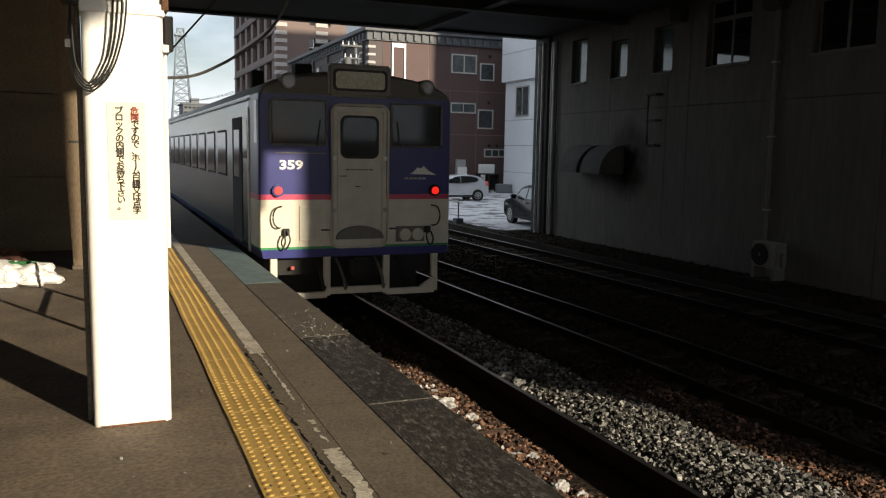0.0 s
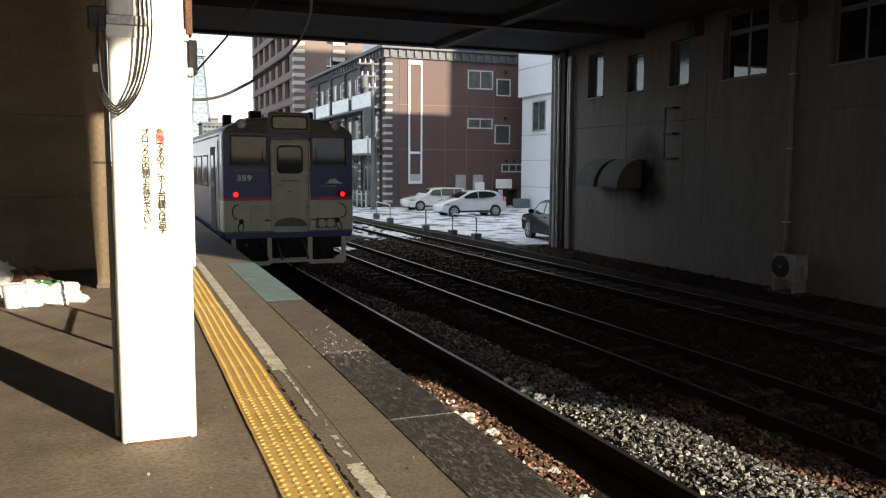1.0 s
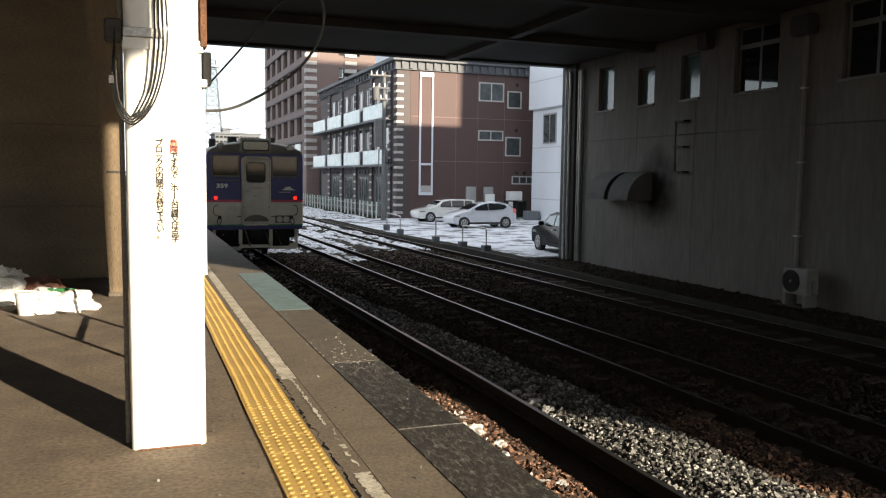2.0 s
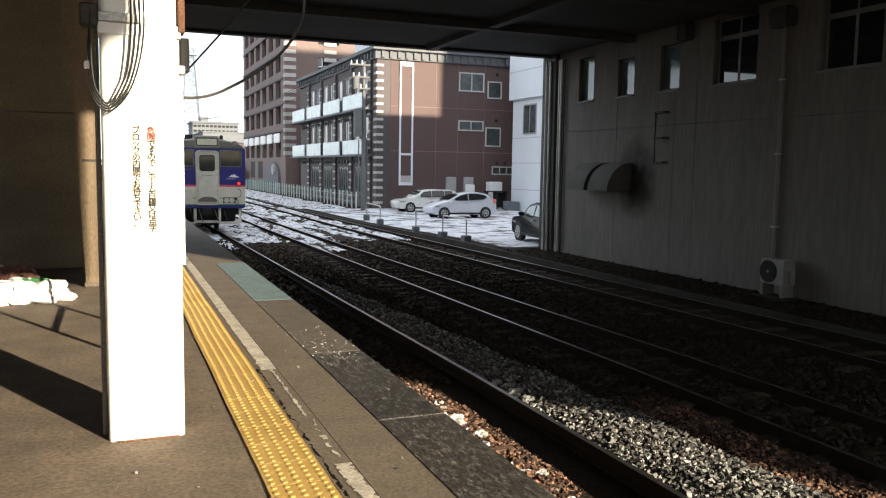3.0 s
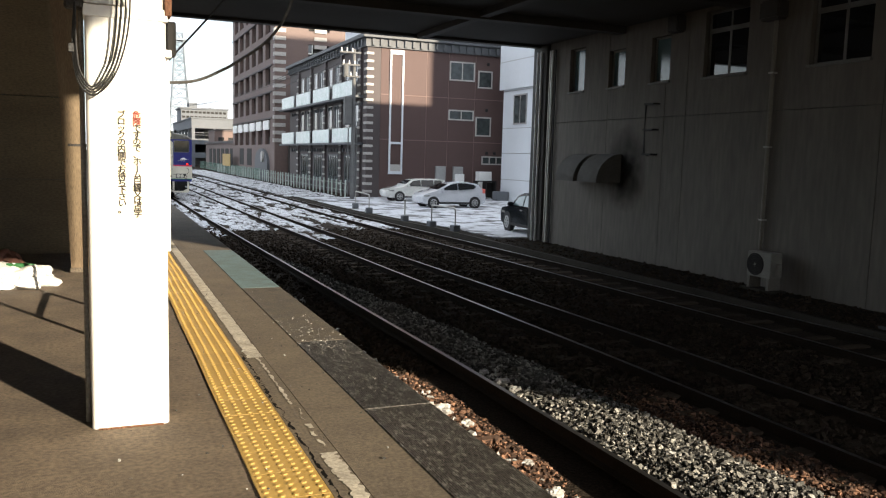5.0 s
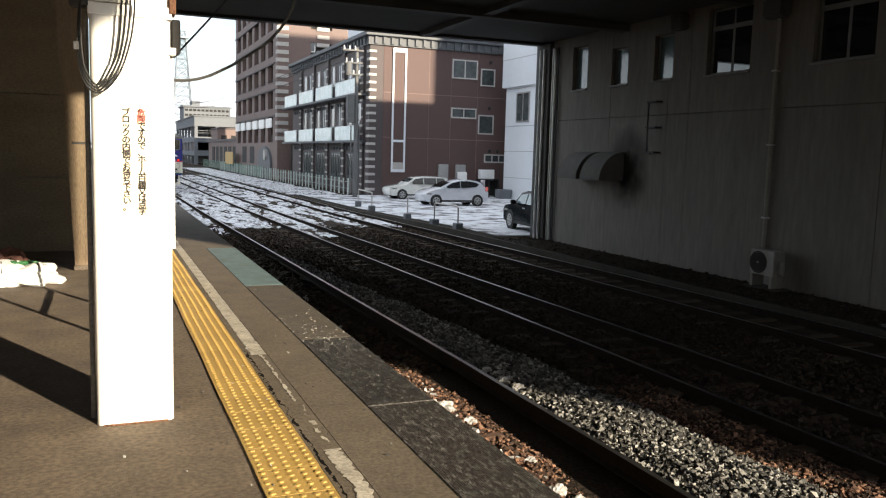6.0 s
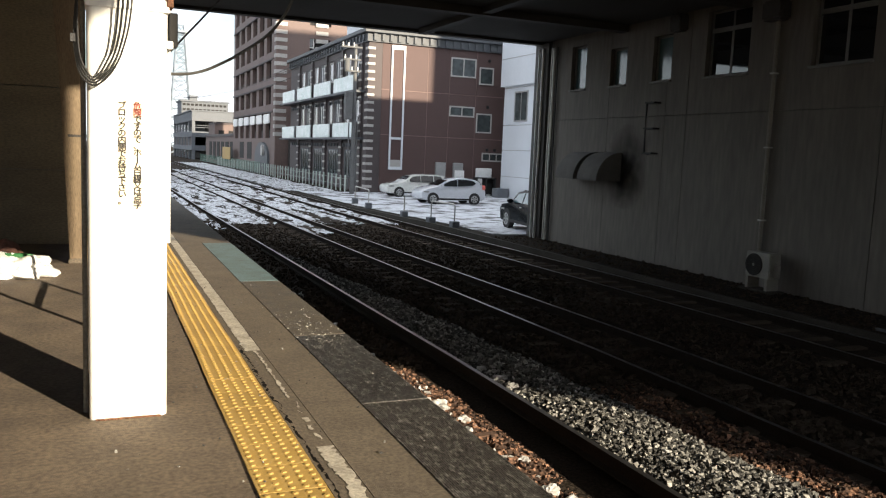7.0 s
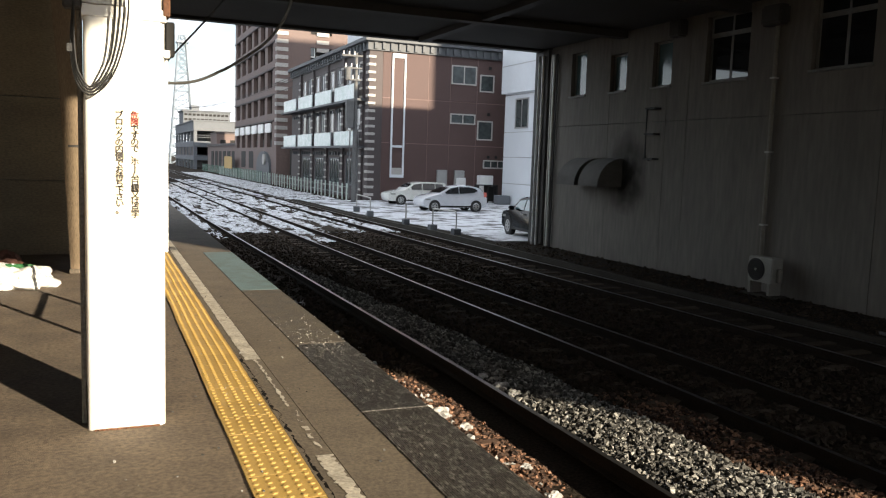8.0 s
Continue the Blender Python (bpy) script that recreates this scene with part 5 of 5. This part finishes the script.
def snow_sheet(name, x0, x1, y0, y1, cell, level, gain, seed, label):
    """Uneven snow that rises out of the ground in patches."""
    nx, ny = int((x1 - x0) / cell) + 1, int((y1 - y0) / cell) + 1
    v, f = [], []
    for j in range(ny):
        for i in range(nx):
            x, y = x0 + i * cell, y0 + j * cell
            n = noise.fractal(Vector((x * 2.4 + seed, y * 0.55, seed)), 0.5, 2.1, 8)
            dx, dz = bend(y)
            v.append((x + dx, y, max(BED_Z - 0.05, BED_Z - 0.045 + (dz + 0.085 if 5.0 < x < 11.0 else 0.0)) + max(-0.05, min(0.04, gain * (n + level)))))
    for j in range(ny - 1):
        for i in range(nx - 1):
            a = j * nx + i
            f.append((a, a + 1, a + nx + 1, a + nx))
    me = bpy.data.meshes.new(name)
    me.from_pydata(v, [], f)
    me.materials.append(DIRTY_SNOW)
    me.polygons.foreach_set("use_smooth", [True] * len(f))
    return tagged(new(name, me), label, "snow", "", "stuff")


snow_sheet("snow_between_tracks", 4.15, 6.0, 29.0, 75, 0.08, 0.04, 0.12, 3.1, "patchy old snow between the first and middle tracks")
snow_sheet("snow_by_platform", 1.9, 3.9, 27, 70, 0.08, 0.0, 0.12, 9.1, "patchy old snow beside the platform edge")
snow_sheet("snow_in_track", 6.2, 7.1, 25.5, 80, 0.08, 0.06, 0.12, 5.7, "patchy old snow inside the middle track")
snow_sheet("snow_middle", 7.3, 9.4, 29, 90, 0.09, 0.02, 0.12, 7.7, "patchy old snow between the middle and far tracks")
snow_sheet("snow_far_track", 9.65, 10.6, 29, 90, 0.10, 0.05, 0.12, 1.7, "patchy old snow inside the far track")
snow_sheet("snow_by_fence", 11.2, 14.9, 52, 125, 0.2, 0.22, 0.14, 2.2, "patchy old snow along the fence")
# ---- on the wall across the tracks ----
def vent_hood(y0, y1, label):
    t = thing("vent_hood", label, "vent hood", (WX, 0, 0), "vent hoods on the grey wall")
    r, zb = 0.76, 0.98
    arc = [(-r * math.sin(a), zb + r * math.cos(a)) for a in np.linspace(0, math.pi / 2, 12)]
    inner = [(-(r - 0.03) * math.sin(a), zb + (r - 0.03) * math.cos(a)) for a in np.linspace(math.pi / 2, 0, 12)]
    part("curved_sheet", one(prism, arc + inner, "y", y0, y1), HOOD, t, "", True)
    for y in (y0, y1 - 0.02):
        part("cheek", one(prism, [(0, zb)] + arc, "y", y + 0.001, y + 0.019), HOOD, t)


vent_hood(19.40, 20.35, "grey curved sheet-metal vent hood on the wall")
vent_hood(18.25, 19.20, "sooty curved sheet-metal vent hood on the wall")


def soot_plume():
    """A soot stain round the vent hoods: a thin film whose cover fades out."""
    m = bpy.data.materials.new("soot_film")
    m.use_nodes = True
    n, k = m.node_tree.nodes, m.node_tree.links
    p = n["Principled BSDF"]
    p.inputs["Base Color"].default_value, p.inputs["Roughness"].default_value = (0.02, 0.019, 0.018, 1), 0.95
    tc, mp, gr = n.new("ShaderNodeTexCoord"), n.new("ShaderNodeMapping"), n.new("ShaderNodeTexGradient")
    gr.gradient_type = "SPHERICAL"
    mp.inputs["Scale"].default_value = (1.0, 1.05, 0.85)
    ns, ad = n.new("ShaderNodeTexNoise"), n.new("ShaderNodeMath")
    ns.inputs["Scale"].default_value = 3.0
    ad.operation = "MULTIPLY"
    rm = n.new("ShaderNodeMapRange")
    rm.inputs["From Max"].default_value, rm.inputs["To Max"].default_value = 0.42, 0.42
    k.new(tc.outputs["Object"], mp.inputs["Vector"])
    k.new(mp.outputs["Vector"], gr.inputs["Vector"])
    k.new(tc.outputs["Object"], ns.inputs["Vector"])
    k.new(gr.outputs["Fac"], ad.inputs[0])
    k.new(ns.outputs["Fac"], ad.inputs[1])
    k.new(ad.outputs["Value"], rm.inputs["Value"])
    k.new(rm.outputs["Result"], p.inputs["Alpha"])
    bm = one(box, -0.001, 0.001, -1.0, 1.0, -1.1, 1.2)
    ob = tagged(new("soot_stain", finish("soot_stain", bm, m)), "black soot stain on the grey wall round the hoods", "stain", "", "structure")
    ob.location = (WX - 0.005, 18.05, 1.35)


soot_plume()


def wall_services():
    b = thing("bracket_pipe", "dark bent pipe on brackets fixed to the wall", "pipe", (WX, 17.1, 0))
    part("pipe", one(tube, [(-0.02, 0, 3.0), (-0.16, 0, 2.98), (-0.16, 0, 1.75), (-0.02, 0, 1.72)], 0.03, 8), BLACK, b)
    for z in (2.98, 2.35, 1.74):
        part("bracket", one(box, -0.2, -0.002, -0.35, 0.04, z - 0.02, z + 0.02), BLACK, b)
    d = thing("downpipe", "pale downpipe with a dark hopper on the wall", "pipe", (WX, 13.05, 0))
    part("pipe", one(rod, (-0.07, 0, -0.3), (-0.07, 0, 4.45), 0.045, n=12), PIPE_DULL, d)
    part("hopper", one(box, -0.3, -0.002, -0.28, 0.28, 4.45, 4.85, 0.05, 2), DARK_STEEL, d)
    for z in (0.4, 1.9, 3.4):
        part("clip", one(box, -0.13, -0.002, -0.06, 0.06, z, z + 0.03), GALV, d)
    for y, r, m in ((21.95, 0.05, GALV), (22.10, 0.03, GALV), (21.78, 0.025, BLACK)):
        c = thing("conduit", "vertical metal conduit at the wall's end", "conduit", (WX - 0.06, y, BED_Z - 0.1), "conduits at the wall's end")
        part("pipe", one(rod, (0, 0, 0), (0, 0, 6.1), r, n=10), m, c)
    for x, r, m in ((WX - 0.17, 0.04, GALV), (WX - 0.17, 0.03, WHITE)):
        c = thing("conduit", "vertical metal conduit on the corner column", "conduit", (x, 22.45 if r > 0.035 else 22.7, BED_Z - 0.1), "conduits at the wall's end")
        part("pipe", one(rod, (0, 0, 0), (0, 0, 6.1), r, n=10), m, c)
    v = thing("exhaust_box", "dark exhaust box high on the wall", "vent", (WX, 16.1, 4.6))
    part("box", one(box, -0.28, -0.002, -0.2, 0.2, 0, 0.4, 0.04, 2), DARK_STEEL, v)


wall_services()


def condenser():
    t = thing("air_conditioner", "beige outdoor air conditioner on a concrete stand by the wall", "air conditioner", (12.40, 12.62, -1.0))
    part("stand", one(box, -0.2, 0.22, -0.42, 0.46, 0.0, 0.05, 0.015), KERB, t)
    for y in (-0.26, 0.26):
        part("leg", one(box, -0.15, 0.15, y - 0.035, y + 0.035, 0.05, 0.29), PIPE_DULL, t)
    b = part("casing", one(box, -0.15, 0.15, -0.33, 0.33, 0.29, 0.80, 0.02, 2), BEIGE, t, "beige metal casing")
    part("fan_recess", one(rod, (-0.165, 0.09, 0.545), (-0.145, 0.09, 0.545), 0.225, n=28), UNDER, b)
    gr = bmesh.new()
    for r in (0.06, 0.11, 0.15, 0.195):
        tube(gr, [(-0.17, 0.09 + r * math.cos(a), 0.545 + r * math.sin(a)) for a in np.linspace(0, 6.283, 25)], 0.005, 4)
    for a in range(4):
        rod(gr, (-0.17, 0.09 - 0.22 * math.cos(a * 0.785), 0.545 - 0.22 * math.sin(a * 0.785)), (-0.17, 0.09 + 0.22 * math.cos(a * 0.785), 0.545 + 0.22 * math.sin(a * 0.785)), 0.003, n=4)
    part("fan_grille", gr, DARK_STEEL, b)
    part("fan_hub", one(rod, (-0.172, 0.09, 0.545), (-0.164, 0.09, 0.545), 0.03, n=12), BEIGE, b)
    part("pipe_cover", one(box, -0.05, 0.05, -0.44, -0.335, 0.32, 0.6, 0.02), BEIGE, b)


condenser()


# ---- on the platform ----
def platform_post():
    t = thing("platform_post", "white painted steel post with rounded edges and rusty foot", "post", (0.145, 4.80, 0))
    rim, r = [], 0.045
    for cx, cy, a0 in ((0.198 - r, 0.02 - r, 0), (r - 0.198, 0.02 - r, 90), (r - 0.198, r - 0.17, 180), (0.198 - r, r - 0.17, 270)):
        rim += [(cx + r * math.cos(math.radians(a0 + k * 10)), cy + r * math.sin(math.radians(a0 + k * 10))) for k in range(10)]
    part("shaft", one(prism, rim, "z", 0.0, 5.05), POST_WHITE, t, "glossy white paint")
    ft = bmesh.new()
    edge = [(-0.165 + 0.33 * k / 30, -0.176 - 0.012 * random.random()) for k in range(31)]
    prism(ft, edge + [(0.165, -0.15), (-0.165, -0.15)], "z", 0.0, 0.008)
    part("rust_foot", ft, RUST, t, "rusty flaking foot")
    part("conduit", one(rod, (-0.216, 0.0, 0.0), (-0.216, 0.0, 5.0), 0.014, n=10), PIPE_DULL, t)
    part("thin_conduit", one(rod, (0.209, -0.08, 0.95), (0.209, -0.08, 5.0), 0.01, n=8), WHITE, t)
    part("collar", one(box, -0.204, 0.204, -0.178, 0.026, 2.17, 2.23, 0.004), POST_WHITE, t, "flaking painted collar")
    part("rust_edge", one(box, 0.190, 0.225, -0.185, -0.06, 2.20, 2.6, 0.004), RUST, t, "rust-stained bracket edge")
    part("clamp", one(box, -0.29, -0.20, -0.19, -0.10, 2.20, 2.32, 0.012), DARK_STEEL, t)
    part("clamp_strap", one(box, -0.20, 0.0, -0.19, -0.17, 2.23, 2.28, 0.004), GALV, t)
    part("switch_box", one(box, 0.205, 0.25, -0.14, -0.06, 2.0, 2.18, 0.006), UNDER, t, "small dark switch box")
    part("switch_plug", one(box, 0.19, 0.225, -0.16, -0.1, 1.99, 2.03, 0.004), WHITE, t)
    # loops of cable hung on the clamp
    for k in range(4):
        d = 0.013 * k
        way = [(-0.235, 2.26), (-0.252 + d * 0.4, 2.05), (-0.247 + d * 0.5, 1.92), (-0.222 + d * 0.4, 1.82 + d), (-0.17, 1.772 + d), (-0.115 - d * 0.4, 1.80 + d), (-0.06 - d * 0.8, 1.875 + d),
               (-0.02 - d * 1.2, 1.98), (0.01 - d * 1.5, 2.12), (0.02 - d * 1.6, 2.3), (0.0 - d, 2.7)]
        bm = bmesh.new()
        tube(bm, smooth_way([(x, -0.212 - 0.008 * k, z) for x, z in way]), 0.0055, 6)
        part("cable_loop", bm, BLACK, t, "loop of black cable")
    tie = bmesh.new()
    box(tie, -0.27, -0.24, -0.23, -0.19, 1.98, 2.02)
    part("cable_tie", tie, BLACK, t)
    return t


post = platform_post()


def warning_sign():
    """The upright sign with two columns of writing, read from top to bottom."""
    t = thing("warning_sign", "yellowed vertical paper warning sign with Japanese writing on the post", "sign", (0.145, 4.626, 0))
    part("sheet", one(box, -0.088, 0.098, 0.0, 0.003, 1.115, 1.725), SIGN_PAPER, t)
    first, second = "危険ですので、ホーム白線又は点字", "ブロックの内側でお待ち下さい。"
    for text, x, step, top in ((first, 0.024, 0.0345, 1.665), (second, -0.052, 0.0355, 1.665)):
        for i, ch in enumerate(text):
            turn = ch == "ー"
            me = text_mesh(ch, 0.044, 0.0, 0.0008, 0.0016)
            me.materials.clear()
            me.materials.append(INK_RED if ch in "危険" else INK)
            me.name = "character"
            o = new("character", me)
            o.parent = t
            m = pose(x, -0.0012, top - i * step, 90, 0, 0)
            o.matrix_basis = m @ pose(0.005, 0.034, 0, 0, 0, -90) if turn else m
    return t


warning_sign()


def hanging_cables():
    def cable(label, pts, r, m=BLACK):
        bm = bmesh.new()
        tube(bm, smooth_way(pts, 8), r, 6)
        tagged(new("hanging_cable", finish("hanging_cable", bm, m)), label, "cable", "cables hung from the post")
    cable("sagging cable hung from the post to the strip light, greyed to stand for sunlight on it", [(0.34, 4.9, 1.885), (0.39, 4.95, 1.885), (0.48, 4.95, 1.893), (0.57, 4.95, 1.92), (0.66, 4.95, 1.966), (0.75, 4.95, 2.02), (0.91, 4.95, 2.14), (1.01, 4.95, 2.26), (1.065, 4.96, 2.37),
          (1.09, 4.98, 2.49), (1.075, 5.02, 2.61), (1.02, 5.1, 2.72), (0.95, 5.4, 2.9), (0.9, 6.1, 3.0)], 0.0095, GREY_CABLE)
    cable("thin black cable rising from the post to the deck", [(0.35, 4.86, 1.97), (0.38, 4.9, 2.01), (0.61, 4.9, 2.28), (0.92, 4.9, 2.67), (1.5, 5.0, 3.4), (2.6, 5.2, 4.81)], 0.006)


hanging_cables()


def fluorescent():
    t = thing("ceiling_light", "white strip light hung under the deck", "lamp", (0.85, 6.2, 2.93))
    part("housing", one(box, -0.55, 0.25, -0.12, 0.12, 0.0, 0.09, 0.012), WHITE, t)
    part("lamp_tube", one(rod, (-0.52, 0, -0.02), (0.22, 0, -0.02), 0.016, n=10), LENS, t)
    for x in (-0.45, 0.15):
        part("hanger", one(rod, (x, 0, 0.09), (x, 0, 2.18), 0.008), GALV, t)


fluorescent()


def low_rail():
    t = thing("low_barrier", "low dark two-legged barrier standing behind the white post", "barrier", (0.14, 6.6, 0))
    for y in (0.0, 1.33):
        part("leg", one(rod, (0, y, 0), (0, y, 1.0), 0.022), DARK_STEEL, t)
    part("cross_bar", one(rod, (0, 0, 0.46), (0, 1.33, 0.46), 0.022), DARK_STEEL, t)


low_rail()


def timber_post():
    t = thing("timber_post", "old brown timber post with a knee brace at the wall's end", "post", (-0.23, 10.86, 0))
    sh = bmesh.new()
    prism(sh, [(-0.10, 0), (0.10, 0), (0.06, 2.3), (0.02, 5.05), (-0.42, 5.05), (-0.20, 2.3)], "y", -0.1, 0.1)
    part("shaft", sh, BROWN_POST, t)
    part("band", one(box, -0.11, 0.11, -0.105, 0.105, 1.52, 1.55), DARK_STEEL, t)
    part("foot_plinth", one(box, -0.12, 0.12, -0.12, 0.09, 0.0, 0.06, 0.01), CONCRETE, t)


timber_post()


def crumpled(name, label, m, at, size, seed, category="bag"):
    """A limp bag: a dented, folded lump resting on the platform."""
    bm = bmesh.new()
    bmesh.ops.create_icosphere(bm, subdivisions=4, radius=1.0)
    for v in bm.verts:
        n = noise.fractal(v.co * 1.6 + Vector((seed, 0, 0)), 0.8, 2.0, 5)
        v.co *= 1 + 0.38 * n
        v.co = Vector((v.co.x * size[0], v.co.y * size[1], max(v.co.z, -0.35) * size[2] + 0.35 * size[2]))
    me = finish(name, bm, m, True)
    ob = tagged(new(name, me), label, category)
    ob.location = at
    return ob


def platform_litter():
    crumpled("plastic_bag", "crumpled white plastic bag lying on the platform", BAG_WHITE, (-0.80, 9.80, 0), (0.32, 0.30, 0.19), 2.0)
    g = crumpled("green_leaflet", "crumpled green and white packaging on the white bag", BAG_GREEN, (-0.82, 9.80, 0.19), (0.17, 0.06, 0.045), 5.0, "packaging")
    crumpled("refuse_bag", "dark brown refuse bag beside the wall", BAG_BROWN, (-1.05, 10.45, 0), (0.26, 0.22, 0.22), 8.0)
    bk = thing("bucket", "white plastic bucket standing on the platform", "bucket", (-1.12, 9.62, 0))
    part("tub", one(rod, (0, 0, 0), (0, 0, 0.24), 0.09, 0.12, 20), BAG_WHITE, bk)
    part("rim", one(tube, [(0.12 * math.cos(a), 0.12 * math.sin(a), 0.24) for a in np.linspace(0, 6.283, 24)], 0.008, 6), WHITE, bk)
    crumpled("white_sack", "white sack lying against the platform wall", BAG_WHITE, (-1.50, 10.5, 0), (0.34, 0.25, 0.32), 14.0)


platform_litter()


# ---- loose things by the track ----
def lump(name, label, m, at, size, seed, category):
    bm = bmesh.new()
    bmesh.ops.create_icosphere(bm, subdivisions=3, radius=1.0)
    for v in bm.verts:
        n = noise.fractal(v.co * 1.3 + Vector((seed, seed, 0)), 0.9, 2.0, 4)
        v.co *= 1 + 0.45 * n
        v.co = Vector((v.co.x * size[0], v.co.y * size[1], v.co.z * size[2]))
    ob = tagged(new(name, finish(name, bm, m)), label, category, "lumps of old snow")
    ob.location = at
    return ob


for i, (x, y, s) in enumerate(((3.25, 7.95, 0.07), (3.28, 7.70, 0.10), (3.42, 7.35, 0.06), (3.05, 9.2, 0.09), (3.12, 8.9, 0.06), (2.95, 9.6, 0.08), (3.50, 6.2, 0.05), (3.40, 5.55, 0.06),
                               (3.52, 5.4, 0.055), (4.20, 8.6, 0.06), (4.24, 8.2, 0.075), (4.26, 7.9, 0.06), (3.62, 4.75, 0.05), (2.9, 11.5, 0.09), (2.85, 12.0, 0.07), (3.3, 10.6, 0.05),
                               (4.35, 6.9, 0.05), (4.6, 5.6, 0.05))):
    lump("snow_lump", "small lump of dirty snow on the ballast", SNOW, (x, y, s * 0.25 + (ridge(x, y) if x > 4.1 else low(x, y))), (s * 1.15, s * 0.9, s * 0.75), i * 1.7, "snow")
debris = bed(120, 2.85, 3.5, 3.0, 9.6, lambda x, y: low(x, y) + 0.015, 1.0)
tagged(scatter("white_debris", "small bits of snow and white litter between the rails", SNOW, debris, 0.026), category="litter")
bits = np.stack([np.random.uniform(2.5, 3.5, 60), np.random.uniform(9.8, 15.0, 60), np.full(60, BED_Z - 0.02)], -1)
tagged(scatter("snow_crumbs", "crumbs of old snow lying on the dark sleepers", SNOW, bits, 0.034), category="snow")
slab = tagged(new("pale_slab", finish("pale_slab", one(box, -0.07, 0.07, -0.30, 0.30, 0, 0.03, 0.008), FAR_CONCRETE)), "pale concrete slab lying on the kerb", "slab")
slab.matrix_basis = pose(11.45, 8.85, -0.998, 0, 0, 3)
for x, y, a in ((3.36, 6.85, 12), (3.2, 8.2, 40), (3.40, 6.0, -8), (3.46, 5.15, 15)):
    ob = tagged(new("timber_scrap", finish("timber_scrap", one(box, -0.2, 0.2, -0.05, 0.05, 0, 0.045, 0.008), STONE_RED)), "rust-brown splintered timber scrap on the ballast", "scrap")
    ob.matrix_basis = pose(x, y, low(x, y) - 0.01, 4, 3, a)
chips = np.stack([np.random.normal(1.62, 0.12, 300).clip(1.44, 1.84), np.random.normal(6.35, 0.5, 300), np.full(300, 0.012)], -1)
tagged(scatter("pale_grit", "pale stone chips scattered on the platform mat", PALE_GRIT, chips, 0.0046), category="grit")
flecks = np.stack([np.random.uniform(1.44, 1.85, 700), np.random.uniform(2.8, 7.4, 700), np.full(700, 0.0125)], -1)
tagged(scatter("mat_flecks", "fine pale flecks and scuffs on the rubber mats", PALE_GRIT, flecks, 0.0019), category="grit")
more = np.stack([np.random.uniform(0.0, 1.84, 160), np.random.uniform(2.5, 9.0, 160), np.full(160, 0.011)], -1)
tagged(scatter("platform_grit", "small crumbs and grit on the platform", STONE_PALE, more, 0.005), category="grit")
tactile_paving()
def motions():
    rows = [(0.0, 11.4), (0.5, 14.65), (1.0, 17.95), (1.5, 21.40), (1.7, 22.8), (2.8, 30.65), (3.0, 32.1), (3.5, 35.7), (4.0, 39.4), (4.5, 43.1), (4.7, 44.6),
            (5.8, 52.6), (6.5, 57.7), (7.2, 62.9), (8.0, 68.9)]
    walk(train, [(t, pose(TRACK_X[0] + bend(y + 8)[0] * 0.9, y, RAIL_Z + bend(y)[1], 0, 0, 0.34 * min(1.0, max(0.0, (y - 5) / 12)))) for t, y in rows])


motions()
